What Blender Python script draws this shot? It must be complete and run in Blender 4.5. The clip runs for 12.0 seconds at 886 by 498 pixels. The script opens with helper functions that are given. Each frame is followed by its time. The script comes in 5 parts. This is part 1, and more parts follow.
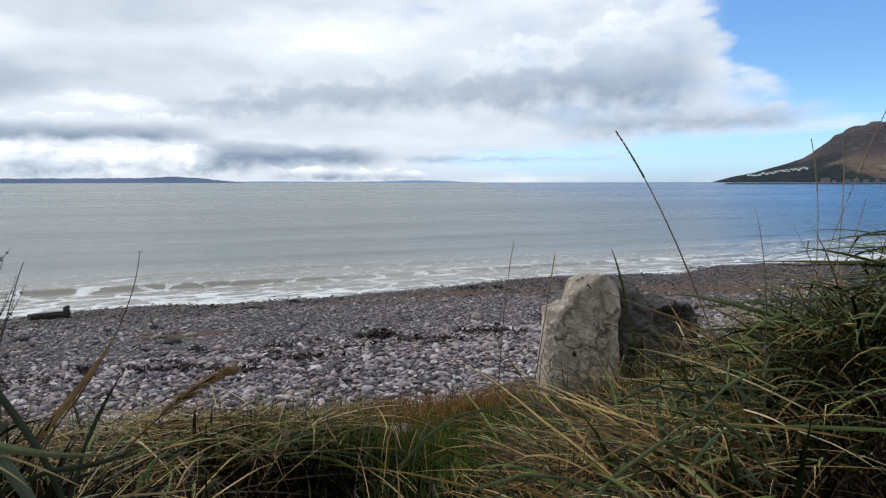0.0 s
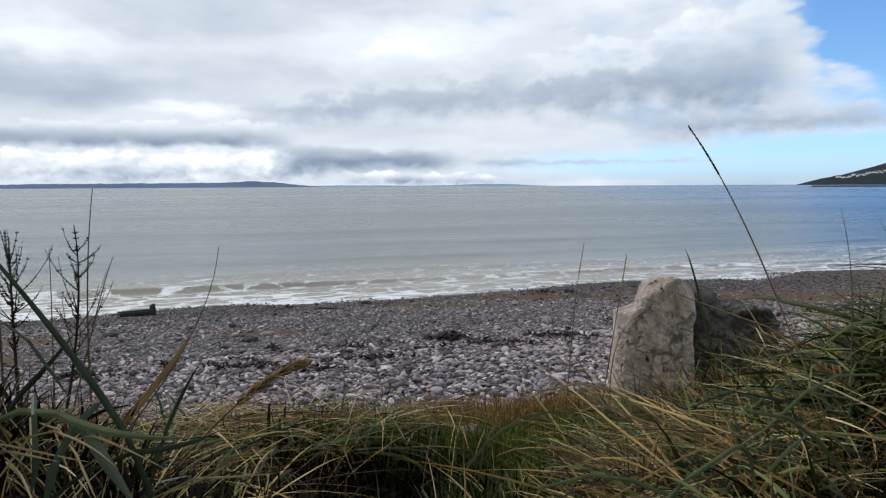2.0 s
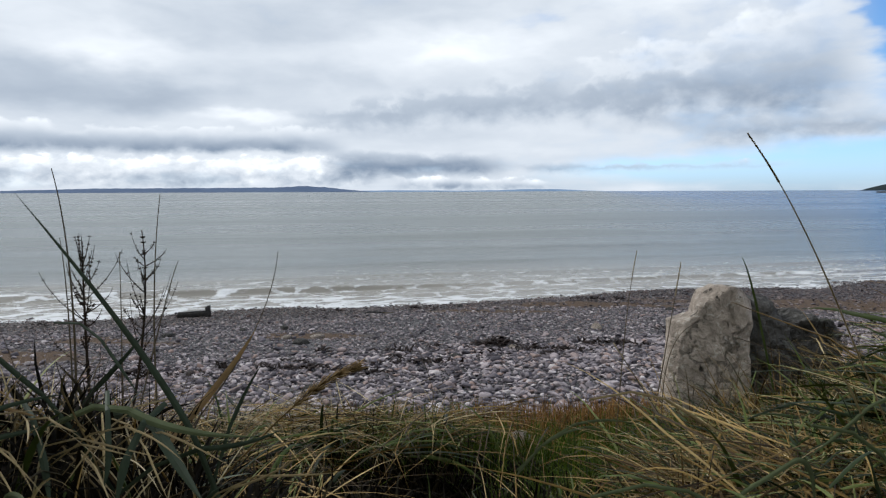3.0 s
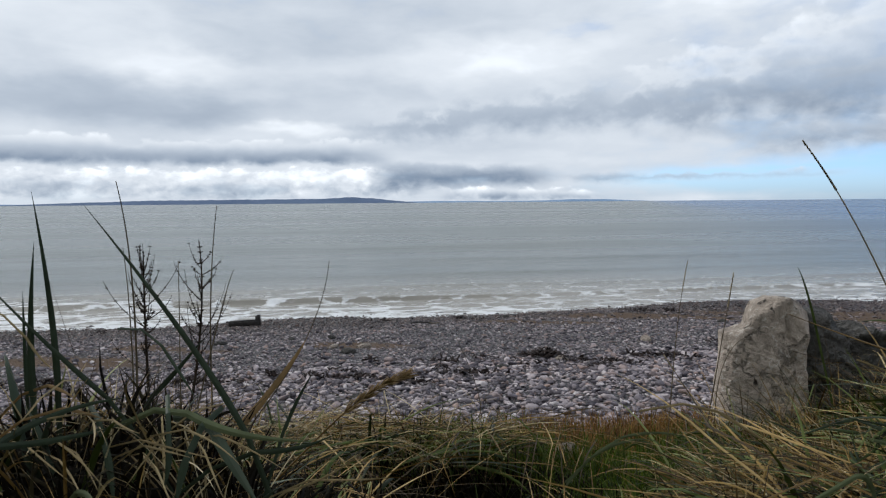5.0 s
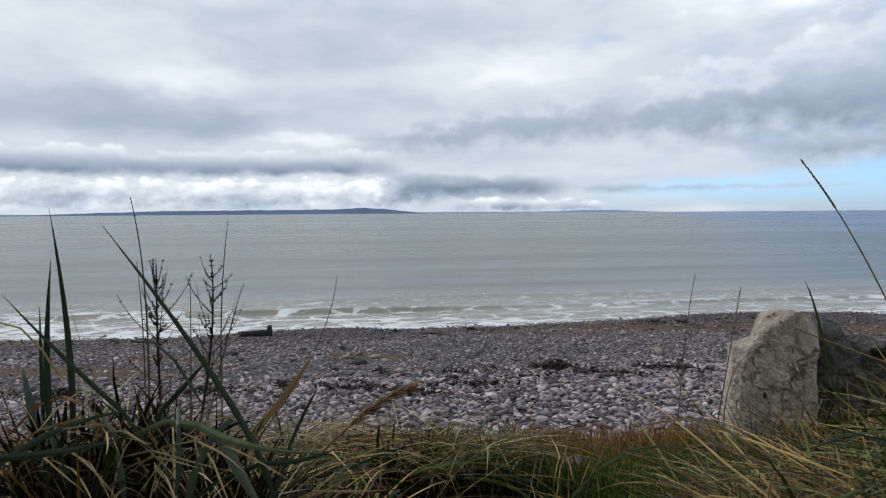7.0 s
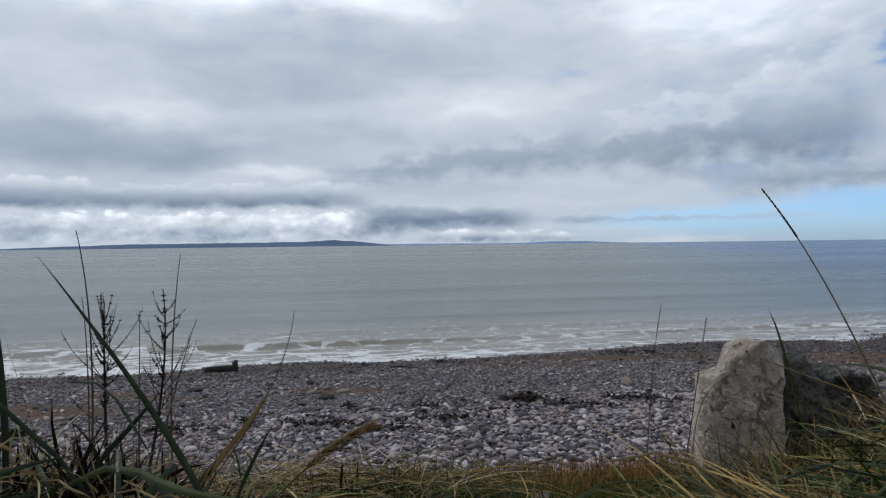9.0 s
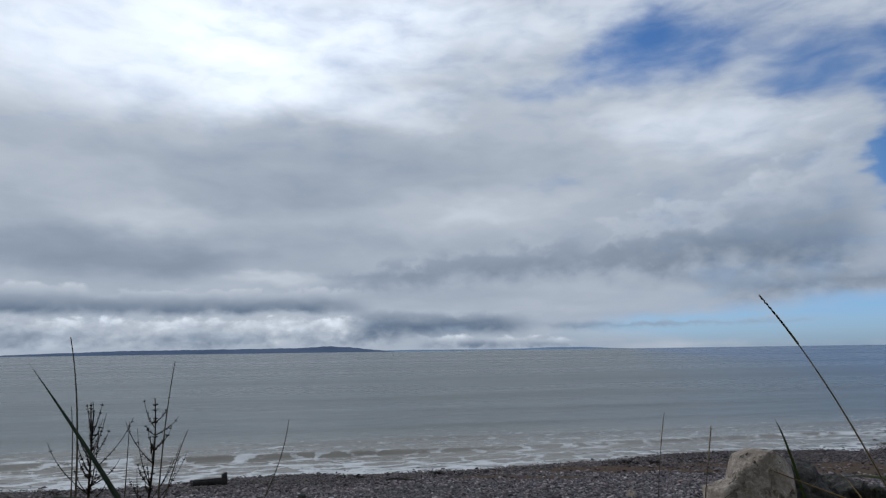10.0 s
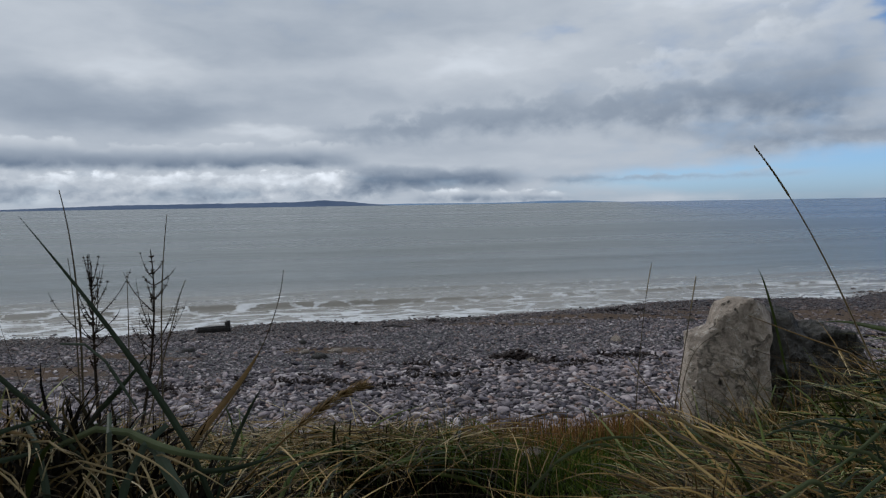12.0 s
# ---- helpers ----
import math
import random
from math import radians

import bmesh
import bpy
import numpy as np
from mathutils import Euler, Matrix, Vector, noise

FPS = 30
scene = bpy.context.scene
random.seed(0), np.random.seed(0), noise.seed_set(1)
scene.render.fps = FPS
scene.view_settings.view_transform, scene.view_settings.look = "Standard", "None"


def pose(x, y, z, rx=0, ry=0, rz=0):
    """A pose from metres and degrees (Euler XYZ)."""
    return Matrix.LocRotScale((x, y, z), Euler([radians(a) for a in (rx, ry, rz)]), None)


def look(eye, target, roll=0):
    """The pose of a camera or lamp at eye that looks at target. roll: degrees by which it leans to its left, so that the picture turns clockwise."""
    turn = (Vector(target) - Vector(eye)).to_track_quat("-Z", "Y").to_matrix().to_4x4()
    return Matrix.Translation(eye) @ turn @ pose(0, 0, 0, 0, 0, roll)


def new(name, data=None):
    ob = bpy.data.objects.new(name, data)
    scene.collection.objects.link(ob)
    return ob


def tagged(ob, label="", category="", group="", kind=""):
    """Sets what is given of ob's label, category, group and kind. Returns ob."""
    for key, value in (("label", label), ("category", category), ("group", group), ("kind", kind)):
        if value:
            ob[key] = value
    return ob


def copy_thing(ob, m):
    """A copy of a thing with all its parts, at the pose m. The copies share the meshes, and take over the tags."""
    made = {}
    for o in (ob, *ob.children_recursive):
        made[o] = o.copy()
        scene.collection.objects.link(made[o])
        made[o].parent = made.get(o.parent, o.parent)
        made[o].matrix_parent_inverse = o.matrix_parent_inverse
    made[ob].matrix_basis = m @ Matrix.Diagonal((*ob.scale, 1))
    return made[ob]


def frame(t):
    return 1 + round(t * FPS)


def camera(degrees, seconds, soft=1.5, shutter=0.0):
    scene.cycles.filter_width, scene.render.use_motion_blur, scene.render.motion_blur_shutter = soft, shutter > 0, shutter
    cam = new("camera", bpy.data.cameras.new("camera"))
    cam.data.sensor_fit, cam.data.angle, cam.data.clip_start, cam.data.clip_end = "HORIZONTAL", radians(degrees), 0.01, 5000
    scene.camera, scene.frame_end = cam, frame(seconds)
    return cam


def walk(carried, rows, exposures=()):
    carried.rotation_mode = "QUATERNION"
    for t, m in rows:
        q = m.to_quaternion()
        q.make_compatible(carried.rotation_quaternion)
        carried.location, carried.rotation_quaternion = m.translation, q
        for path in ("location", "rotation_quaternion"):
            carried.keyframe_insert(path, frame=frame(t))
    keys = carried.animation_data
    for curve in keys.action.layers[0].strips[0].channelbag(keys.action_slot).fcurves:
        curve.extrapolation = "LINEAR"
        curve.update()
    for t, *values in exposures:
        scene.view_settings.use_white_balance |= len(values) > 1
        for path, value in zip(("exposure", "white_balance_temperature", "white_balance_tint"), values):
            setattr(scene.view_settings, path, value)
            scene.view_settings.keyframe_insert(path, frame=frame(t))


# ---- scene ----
cam = camera(65.2, 12.0, soft=1.25)
PATH = [
    (0, (-0.007, 0.111, 2.283), (0.0, 2.102, 2.091), -0.1),
    (0.5, (0.005, 0.091, 2.279), (-0.014, 2.081, 2.088), -0.1),
    (1, (0.013, 0.101, 2.278), (-0.043, 2.091, 2.086), -0.2),
    (1.5, (0.011, 0.103, 2.276), (-0.106, 2.09, 2.087), -0.3),
    (2, (-0.001, 0.105, 2.273), (-0.197, 2.087, 2.092), -0.3),
    (2.5, (-0.006, 0.097, 2.276), (-0.279, 2.07, 2.101), -0.2),
    (3, (-0.009, 0.09, 2.277), (-0.343, 2.055, 2.111), -0.2),
    (3.5, (-0.009, 0.086, 2.277), (-0.385, 2.045, 2.12), -0.3),
    (5.5, (-0.012, 0.077, 2.276), (-0.493, 2.014, 2.144), -0.4),
    (6, (-0.005, 0.075, 2.278), (-0.499, 2.009, 2.147), -0.3),
    (6.5, (-0.001, 0.066, 2.28), (-0.506, 1.997, 2.152), -0.3),
    (7, (0.005, 0.058, 2.286), (-0.491, 1.993, 2.182), -0.4),
    (7.2, (0.005, 0.064, 2.278), (-0.478, 2.003, 2.202), -0.4),
    (9, (0.013, 0.095, 2.285), (-0.398, 2.052, 2.272), -0.7),
    (9.5, (0.019, 0.094, 2.289), (-0.384, 2.052, 2.331), -0.7),
    (9.6, (0.02, 0.099, 2.291), (-0.379, 2.057, 2.384), -0.85),
    (9.7, (0.022, 0.103, 2.295), (-0.375, 2.057, 2.45), -0.9),
    (9.8, (0.024, 0.103, 2.295), (-0.372, 2.052, 2.507), -0.9),
    (9.9, (0.019, 0.098, 2.292), (-0.375, 2.042, 2.553), -0.85),
    (10, (0.011, 0.094, 2.287), (-0.384, 2.033, 2.577), -0.8),
    (10.5, (0.013, 0.096, 2.286), (-0.375, 2.036, 2.58), -0.8),
    (11, (-0.001, 0.122, 2.286), (-0.383, 2.062, 2.587), -0.8),
    (11.2, (-0.005, 0.135, 2.292), (-0.383, 2.078, 2.584), -0.85),
    (11.5, (-0.014, 0.149, 2.283), (-0.395, 2.106, 2.439), -0.8),
    (11.6, (-0.004, 0.154, 2.288), (-0.389, 2.115, 2.38), -0.9),
    (11.7, (0.005, 0.153, 2.291), (-0.383, 2.115, 2.316), -0.8),
    (11.8, (0.01, 0.142, 2.291), (-0.376, 2.104, 2.251), -0.9),
    (12, (0.014, 0.105, 2.284), (-0.374, 2.063, 2.155), -0.9),
]
EXPOSURES = [(t, stops, kelvin, 8) for t, stops, kelvin in ((0.0, 0.12, 6100), (2.5, 0.06, 6100), (5.5, -0.08, 6080), (6.5, -0.08, 6080), (7.2, -0.12, 6060), (9.0, -0.38, 5880), (9.5, -0.44, 5800), (9.8, -0.66, 5720), (10.0, -0.80, 5720), (10.5, -1.04, 5720), (11.0, -1.08, 5700), (11.5, -1.08, 5700), (12.0, -0.62, 5920))]
walk(cam, [(t, look(eye, aim, roll)) for t, eye, aim, roll in PATH], EXPOSURES)

# ---- world and sun ----


def link(nt, node, socket, value):
    """Feed a socket from another socket or with a constant."""
    if isinstance(value, bpy.types.NodeSocket):
        nt.links.new(value, node.inputs[socket])
    else:
        node.inputs[socket].default_value = value


def math_node(nt, op, a, b=None, c=None, clamp=False):
    n = nt.nodes.new("ShaderNodeMath")
    n.operation, n.use_clamp = op, clamp
    for i, v in enumerate((a, b, c)):
        if v is not None:
            link(nt, n, i, v)
    return n.outputs[0]


def vec_node(nt, op, a, b=None):
    n = nt.nodes.new("ShaderNodeVectorMath")
    n.operation = op
    link(nt, n, 0, a)
    if b is not None:
        link(nt, n, 1, b)
    return n.outputs["Value"] if op == "LENGTH" else n.outputs[0]


def noise_node(nt, vector, scale, detail=4.0, rough=0.55, distort=0.0, color=False):
    n = nt.nodes.new("ShaderNodeTexNoise")
    link(nt, n, "Vector", vector)
    n.inputs["Scale"].default_value, n.inputs["Detail"].default_value = scale, detail
    n.inputs["Roughness"].default_value, n.inputs["Distortion"].default_value = rough, distort
    return n.outputs["Color" if color else "Fac"]


def ramp_node(nt, fac, stops):
    n = nt.nodes.new("ShaderNodeValToRGB")
    while len(n.color_ramp.elements) < len(stops):
        n.color_ramp.elements.new(0.5)
    for e, (p, c) in zip(n.color_ramp.elements, stops):
        e.position, e.color = p, (*c, 1)
    link(nt, n, "Fac", fac)
    return n.outputs["Color"]


def step_node(nt, value, low, high, to_low=0.0, to_high=1.0, smooth=True):
    n = nt.nodes.new("ShaderNodeMapRange")
    n.interpolation_type = "SMOOTHSTEP" if smooth else "LINEAR"
    for key, v in (("Value", value), ("From Min", low), ("From Max", high), ("To Min", to_low), ("To Max", to_high)):
        link(nt, n, key, v)
    return n.outputs["Result"]


def mix_node(nt, fac, a, b, blend="MIX"):
    n = nt.nodes.new("ShaderNodeMix")
    n.data_type, n.blend_type = "RGBA", blend
    link(nt, n, 0, fac)
    for i, v in ((6, a), (7, b)):
        link(nt, n, i, v if isinstance(v, bpy.types.NodeSocket) else (*v, 1))
    return n.outputs[2]


SUN_EL, SUN_AZ = 40.0, -66.0   # degrees above the horizon; degrees from straight ahead, minus to the left


def build_world():
    world = bpy.data.worlds.new("sky")
    scene.world = world
    world.use_nodes = True
    nt = world.node_tree
    nt.nodes.clear()
    sky = nt.nodes.new("ShaderNodeTexSky")
    sky.sky_type, sky.sun_disc = "NISHITA", False
    sky.sun_elevation, sky.sun_rotation = radians(SUN_EL), radians(SUN_AZ)
    sky.altitude, sky.air_density, sky.dust_density, sky.ozone_density = 5, 1.0, 0.6, 1.5
    way = nt.nodes.new("ShaderNodeTexCoord").outputs["Generated"]
    sep = nt.nodes.new("ShaderNodeSeparateXYZ")
    link(nt, sep, 0, way)
    az = math_node(nt, "DEGREES", math_node(nt, "ARCTAN2", sep.outputs[0], sep.outputs[1]))
    el = math_node(nt, "DEGREES", math_node(nt, "ARCSINE", sep.outputs[2]))
    flat = nt.nodes.new("ShaderNodeCombineXYZ")
    link(nt, flat, 0, az)
    link(nt, flat, 1, el)
    flat = flat.outputs[0]
    # the cloud layer seen in perspective: bands crowd together toward the horizon
    lift = math_node(nt, "ADD", math_node(nt, "MAXIMUM", sep.outputs[2], 0.0), 0.10)
    plan = nt.nodes.new("ShaderNodeCombineXYZ")
    link(nt, plan, 0, math_node(nt, "DIVIDE", sep.outputs[0], lift))
    link(nt, plan, 1, math_node(nt, "DIVIDE", sep.outputs[1], lift))
    plan = plan.outputs[0]
    n_big = noise_node(nt, plan, 0.60, 4.0, 0.45, 0.3)
    n_puff = noise_node(nt, vec_node(nt, "MULTIPLY", flat, (0.24, 0.62, 1)), 1.0, 5.0, 0.52, 0.3)
    warp = noise_node(nt, vec_node(nt, "MULTIPLY", flat, (0.15, 0.34, 1)), 1.0, 4.0, 0.52, 0.0, color=True)
    warp = vec_node(nt, "MULTIPLY", vec_node(nt, "SUBTRACT", warp, (0.5, 0.5, 0.5)), (11.0, 4.2, 0))
    # the wander shrinks toward the horizon, where the clouds are thin and far
    wander = step_node(nt, el, 0.0, 9.0, 0.22, 1.0)
    wv = nt.nodes.new("ShaderNodeVectorMath")
    wv.operation = "SCALE"
    link(nt, wv, 0, warp)
    link(nt, wv, "Scale", wander)
    spot = vec_node(nt, "ADD", flat, wv.outputs[0])

    def banks(start, rows):
        """Sum of soft cloud banks: azimuth, height, half width, half height, weight."""
        total = start
        for a, e, wa, we, k in rows:
            d = vec_node(nt, "SUBTRACT", spot, (a, e, 0))
            r = vec_node(nt, "LENGTH", vec_node(nt, "MULTIPLY", d, (1 / wa, 1 / we, 0)))
            total = math_node(nt, "ADD", total, step_node(nt, r, 0.25, 1.35, k, 0.0))
        return total

    n_edge = math_node(nt, "SUBTRACT", noise_node(nt, vec_node(nt, "MULTIPLY", flat, (0.42, 0.55, 1)), 1.0, 5.0, 0.5, 0.2), 0.5)
    n_roll = math_node(nt, "SUBTRACT", noise_node(nt, vec_node(nt, "MULTIPLY", flat, (0.10, 0.10, 1)), 1.0, 3.0, 0.5, 0.2), 0.5)

    n_fine = math_node(nt, "SUBTRACT", noise_node(nt, vec_node(nt, "MULTIPLY", flat, (0.75, 1.3, 1)), 1.0, 6.0, 0.58, 0.3), 0.5)

    # rounded heaps, each with a ragged rim
    heap = nt.nodes.new("ShaderNodeTexVoronoi")
    heap.feature = "SMOOTH_F1"
    heap.inputs["Scale"].default_value, heap.inputs["Smoothness"].default_value = 1.0, 0.35
    heap.inputs["Detail"].default_value, heap.inputs["Roughness"].default_value = 1.5, 0.5
    ragged = vec_node(nt, "MULTIPLY", vec_node(nt, "SUBTRACT", noise_node(nt, flat, 0.9, 4.0, 0.55, 0.0, True), (0.5, 0.5, 0.5)), (0.9, 0.6, 0))
    link(nt, heap, "Vector", vec_node(nt, "ADD", vec_node(nt, "MULTIPLY", flat, (0.36, 0.75, 1)), ragged))
    n_heap = math_node(nt, "SUBTRACT", 0.42, heap.outputs["Distance"])

    def cumulus(tone, left, right, top0, top1, low0, low1, t_top, t_low, rough, crisp=0.25, fade=4.0, fine=0.0):
        """A cloud bank with a heaped top and a flat, darker base, between two bearings; the top and base run from one height to another."""
        along = math_node(nt, "DIVIDE", math_node(nt, "SUBTRACT", az, left), right - left)
        push = math_node(nt, "MULTIPLY_ADD", n_roll, rough * 1.6, math_node(nt, "MULTIPLY_ADD", n_edge, rough * 2.2 * (1 - fine), math_node(nt, "MULTIPLY", n_fine, rough * (0.35 + 2.85 * fine))))
        top = math_node(nt, "ADD", math_node(nt, "MULTIPLY_ADD", along, top1 - top0, top0), math_node(nt, "MULTIPLY_ADD", n_heap, rough * 1.3, push))
        low = math_node(nt, "ADD", math_node(nt, "MULTIPLY_ADD", along, low1 - low0, low0), math_node(nt, "MULTIPLY", push, 0.6))
        k = step_node(nt, math_node(nt, "SUBTRACT", top, el), -crisp * 0.5, crisp)
        k = math_node(nt, "MULTIPLY", k, step_node(nt, math_node(nt, "SUBTRACT", el, low), -crisp, crisp * 1.5))
        k = math_node(nt, "MULTIPLY", k, step_node(nt, math_node(nt, "SUBTRACT", az, left), -fade * 0.2, fade))
        k = math_node(nt, "MULTIPLY", k, step_node(nt, math_node(nt, "SUBTRACT", right, az), -fade * 0.2, fade))
        depth = math_node(nt, "DIVIDE", math_node(nt, "SUBTRACT", top, el), math_node(nt, "SUBTRACT", top, low))
        inner = math_node(nt, "ADD", step_node(nt, depth, 0.0, 0.85, t_top, t_low), math_node(nt, "MULTIPLY_ADD", n_edge, 0.34 * (1 - fine), math_node(nt, "MULTIPLY", n_fine, 0.12 + 0.75 * fine)))
        inner = math_node(nt, "MULTIPLY_ADD", n_heap, 0.10 + 0.42 * fine, inner)
        return math_node(nt, "MULTIPLY_ADD", k, math_node(nt, "SUBTRACT", inner, tone), tone), k

    tone = math_node(nt, "MULTIPLY_ADD", math_node(nt, "SUBTRACT", n_big, 0.5), 0.26, 0.655)
    tone = math_node(nt, "MULTIPLY_ADD", math_node(nt, "SUBTRACT", n_puff, 0.5), 0.16, tone)
    tone = math_node(nt, "ADD", tone, step_node(nt, el, 12.0, 24.0, 0.0, 0.12))       # thinner cloud overhead
    tone = banks(tone, CLOUD_TONE)
    cover = math_node(nt, "MULTIPLY_ADD", math_node(nt, "SUBTRACT", n_puff, 0.5), 0.9, 0.92)
    cover = math_node(nt, "MULTIPLY_ADD", math_node(nt, "SUBTRACT", n_big, 0.5), 0.7, cover)
    cover = banks(cover, CLOUD_GAPS)
    cover = step_node(nt, cover, -0.12, 1.05)
    for row in CUMULUS:
        tone, k = cumulus(tone, *row)
        cover = math_node(nt, "MAXIMUM", cover, math_node(nt, "MULTIPLY", k, 0.93))
    cloud = ramp_node(nt, math_node(nt, "DIVIDE", tone, 1.3), CLOUD_RAMP)
    blue = mix_node(nt, step_node(nt, el, 0.5, 9.0), SKY_LOW, SKY_TINT)
    blue = vec_node(nt, "MULTIPLY", sky.outputs[0], blue)
    bg = nt.nodes.new("ShaderNodeBackground")
    link(nt, bg, "Color", mix_node(nt, cover, blue, cloud))
    bg.inputs["Strength"].default_value = 1.0
    out = nt.nodes.new("ShaderNodeOutputWorld")
    nt.links.new(bg.outputs[0], out.inputs[0])


SKY_LOW, SKY_TINT = (0.110, 0.150, 0.238), (0.088, 0.118, 0.155)
CLOUD_RAMP = [(p / 1.3, c) for p, c in ((0.0, (0.13, 0.20, 0.31)), (0.25, (0.30, 0.355, 0.44)), (0.5, (0.55, 0.595, 0.66)), (0.75, (0.87, 0.885, 0.91)), (1.0, (1.36, 1.36, 1.37)), (1.3, (2.0, 1.99, 1.98)))]
# bearing, height, half width, half height, lighter or darker
CLOUD_TONE = [
    (-36, 23.0, 16, 6.4, 0.34), (-24, 26, 13, 6, 0.22), (-22, 20.5, 8, 2.4, 0.16), (-13, 26, 9, 4, 0.20), (-15, 19.2, 5, 1.8, 0.16), (0, 26.5, 10, 2.5, 0.12),
    (-27, 16.4, 14, 2.6, -0.09), (-15, 14.4, 8, 2.0, -0.06), (-42, 13.2, 9, 1.6, 0.08), (-35, 11.0, 7, 1.5, 0.13), (-40, 7.6, 13, 2.2, -0.18), (-25, 12.6, 9, 1.4, -0.08),
    (-24, 6.0, 5, 0.6, 0.13), (-22, 9.0, 9, 1.3, -0.06), (-12, 11.7, 8, 2.0, 0.08), (-5, 11.5, 6, 1.5, 0.09), (-28, 7.3, 12, 1.2, -0.09), (-4, 15.6, 12, 1.7, -0.06), (10, 16.6, 10, 2.6, 0.20), (-12, 4.5, 8, 0.8, -0.05), (12, 5.4, 9, 1.0, -0.12),
]
# bearing, height, half width, half height, cover lost or gained
CLOUD_GAPS = [
    (28, 10.0, 6.0, 5.5, -1.0), (6.5, 22.8, 7.0, 3.2, -0.72), (-2, 21.0, 7, 1.2, -0.32), (19.5, 20.4, 8, 2.6, -0.68), (25.5, 13.0, 3.6, 5, -1.0), (24, 16.5, 3.5, 2.2, -0.7), (32, 22, 8, 8, -0.9), (58, 26, 28, 20, -1.0),
    (27, 2.3, 17, 1.6, -1.1), (10, 1.6, 12, 1.0, -0.85), (20, 0.4, 15, 1.0, -0.75), (40, 8, 14, 9, -1.0), (15, 25, 13, 3, -0.30), (-40, 9, 17, 8, 0.4), (-14, 9, 20, 9, 0.3), (-4, 13.2, 6, 0.6, -0.25),
]
# left, right, top at each end, base at each end, tone at the top, tone at the base, roughness, softness of the edge, fade at the ends
CUMULUS = [
    (-24, 5, 6.6, 11.0, 4.6, 6.4, 0.58, 0.40, 1.5, 1.0, 8.0),
    (-1, 21.6, 10.0, 16.6, 6.3, 5.6, 0.80, 0.35, 2.6, 1.5, 4.0),
    (-62, -17, 5.5, 5.3, 3.0, 3.1, 0.80, 0.35, 0.7, 0.25, 5.0, 0.15),
    (9, 30, 6.2, 6.4, 3.3, 4.2, 0.62, 0.42, 1.0, 0.9, 5.0, 0.3),
    (-60, -14.5, 2.95, 2.9, 0.4, 0.4, 1.02, 0.74, 0.40, 0.3, 3.0, 0.7),
    (-20, -3.5, 3.6, 2.9, 1.1, 1.4, 0.50, 0.26, 0.55, 0.6, 4.0, 0.35),
    (-14, 0, 1.4, 1.0, 0.1, 0.1, 0.92, 0.55, 0.40, 0.25, 2.5, 0.9),
    (-4, 18, 2.6, 2.3, 1.6, 1.8, 0.66, 0.45, 0.4, 0.4, 4.0, 0.7),
]
build_world()
sun_lamp = bpy.data.lights.new("sun", "SUN")
sun_lamp.energy, sun_lamp.angle, sun_lamp.color = 1.65, radians(6), (1.0, 0.94, 0.86)
sun = new("sun", sun_lamp)
sun_way = Vector((math.sin(radians(SUN_AZ)) * math.cos(radians(SUN_EL)), math.cos(radians(SUN_AZ)) * math.cos(radians(SUN_EL)), math.sin(radians(SUN_EL))))
sun.matrix_world = look(sun_way * 60, (0, 0, 0))

# ---- materials ----


def material(name, rough=0.8, metal=0.0, spec=0.5):
    m = bpy.data.materials.new(name)
    m.use_nodes = True
    nt = m.node_tree
    p = nt.nodes["Principled BSDF"]
    p.inputs["Roughness"].default_value, p.inputs["Metallic"].default_value = rough, metal
    p.inputs["Specular IOR Level"].default_value = spec
    return m, nt, p


def object_coords(nt):
    return nt.nodes.new("ShaderNodeTexCoord").outputs["Object"]


def add_bump(nt, p, height, strength, distance):
    b = nt.nodes.new("ShaderNodeBump")
    b.inputs["Strength"].default_value, b.inputs["Distance"].default_value = strength, distance
    link(nt, b, "Height", height)
    nt.links.new(b.outputs[0], p.inputs["Normal"])


def island_random(nt):
    return nt.nodes.new("ShaderNodeNewGeometry").outputs["Random Per Island"]


def object_random(nt):
    return nt.nodes.new("ShaderNodeObjectInfo").outputs["Random"]


STONE_STOPS = [(0.0, (0.040, 0.036, 0.042)), (0.2, (0.088, 0.079, 0.086)), (0.42, (0.165, 0.148, 0.154)), (0.60, (0.250, 0.224, 0.224)),
               (0.70, (0.235, 0.170, 0.140)), (0.80, (0.30, 0.265, 0.26)), (0.92, (0.37, 0.335, 0.325)), (1.0, (0.46, 0.43, 0.41))]


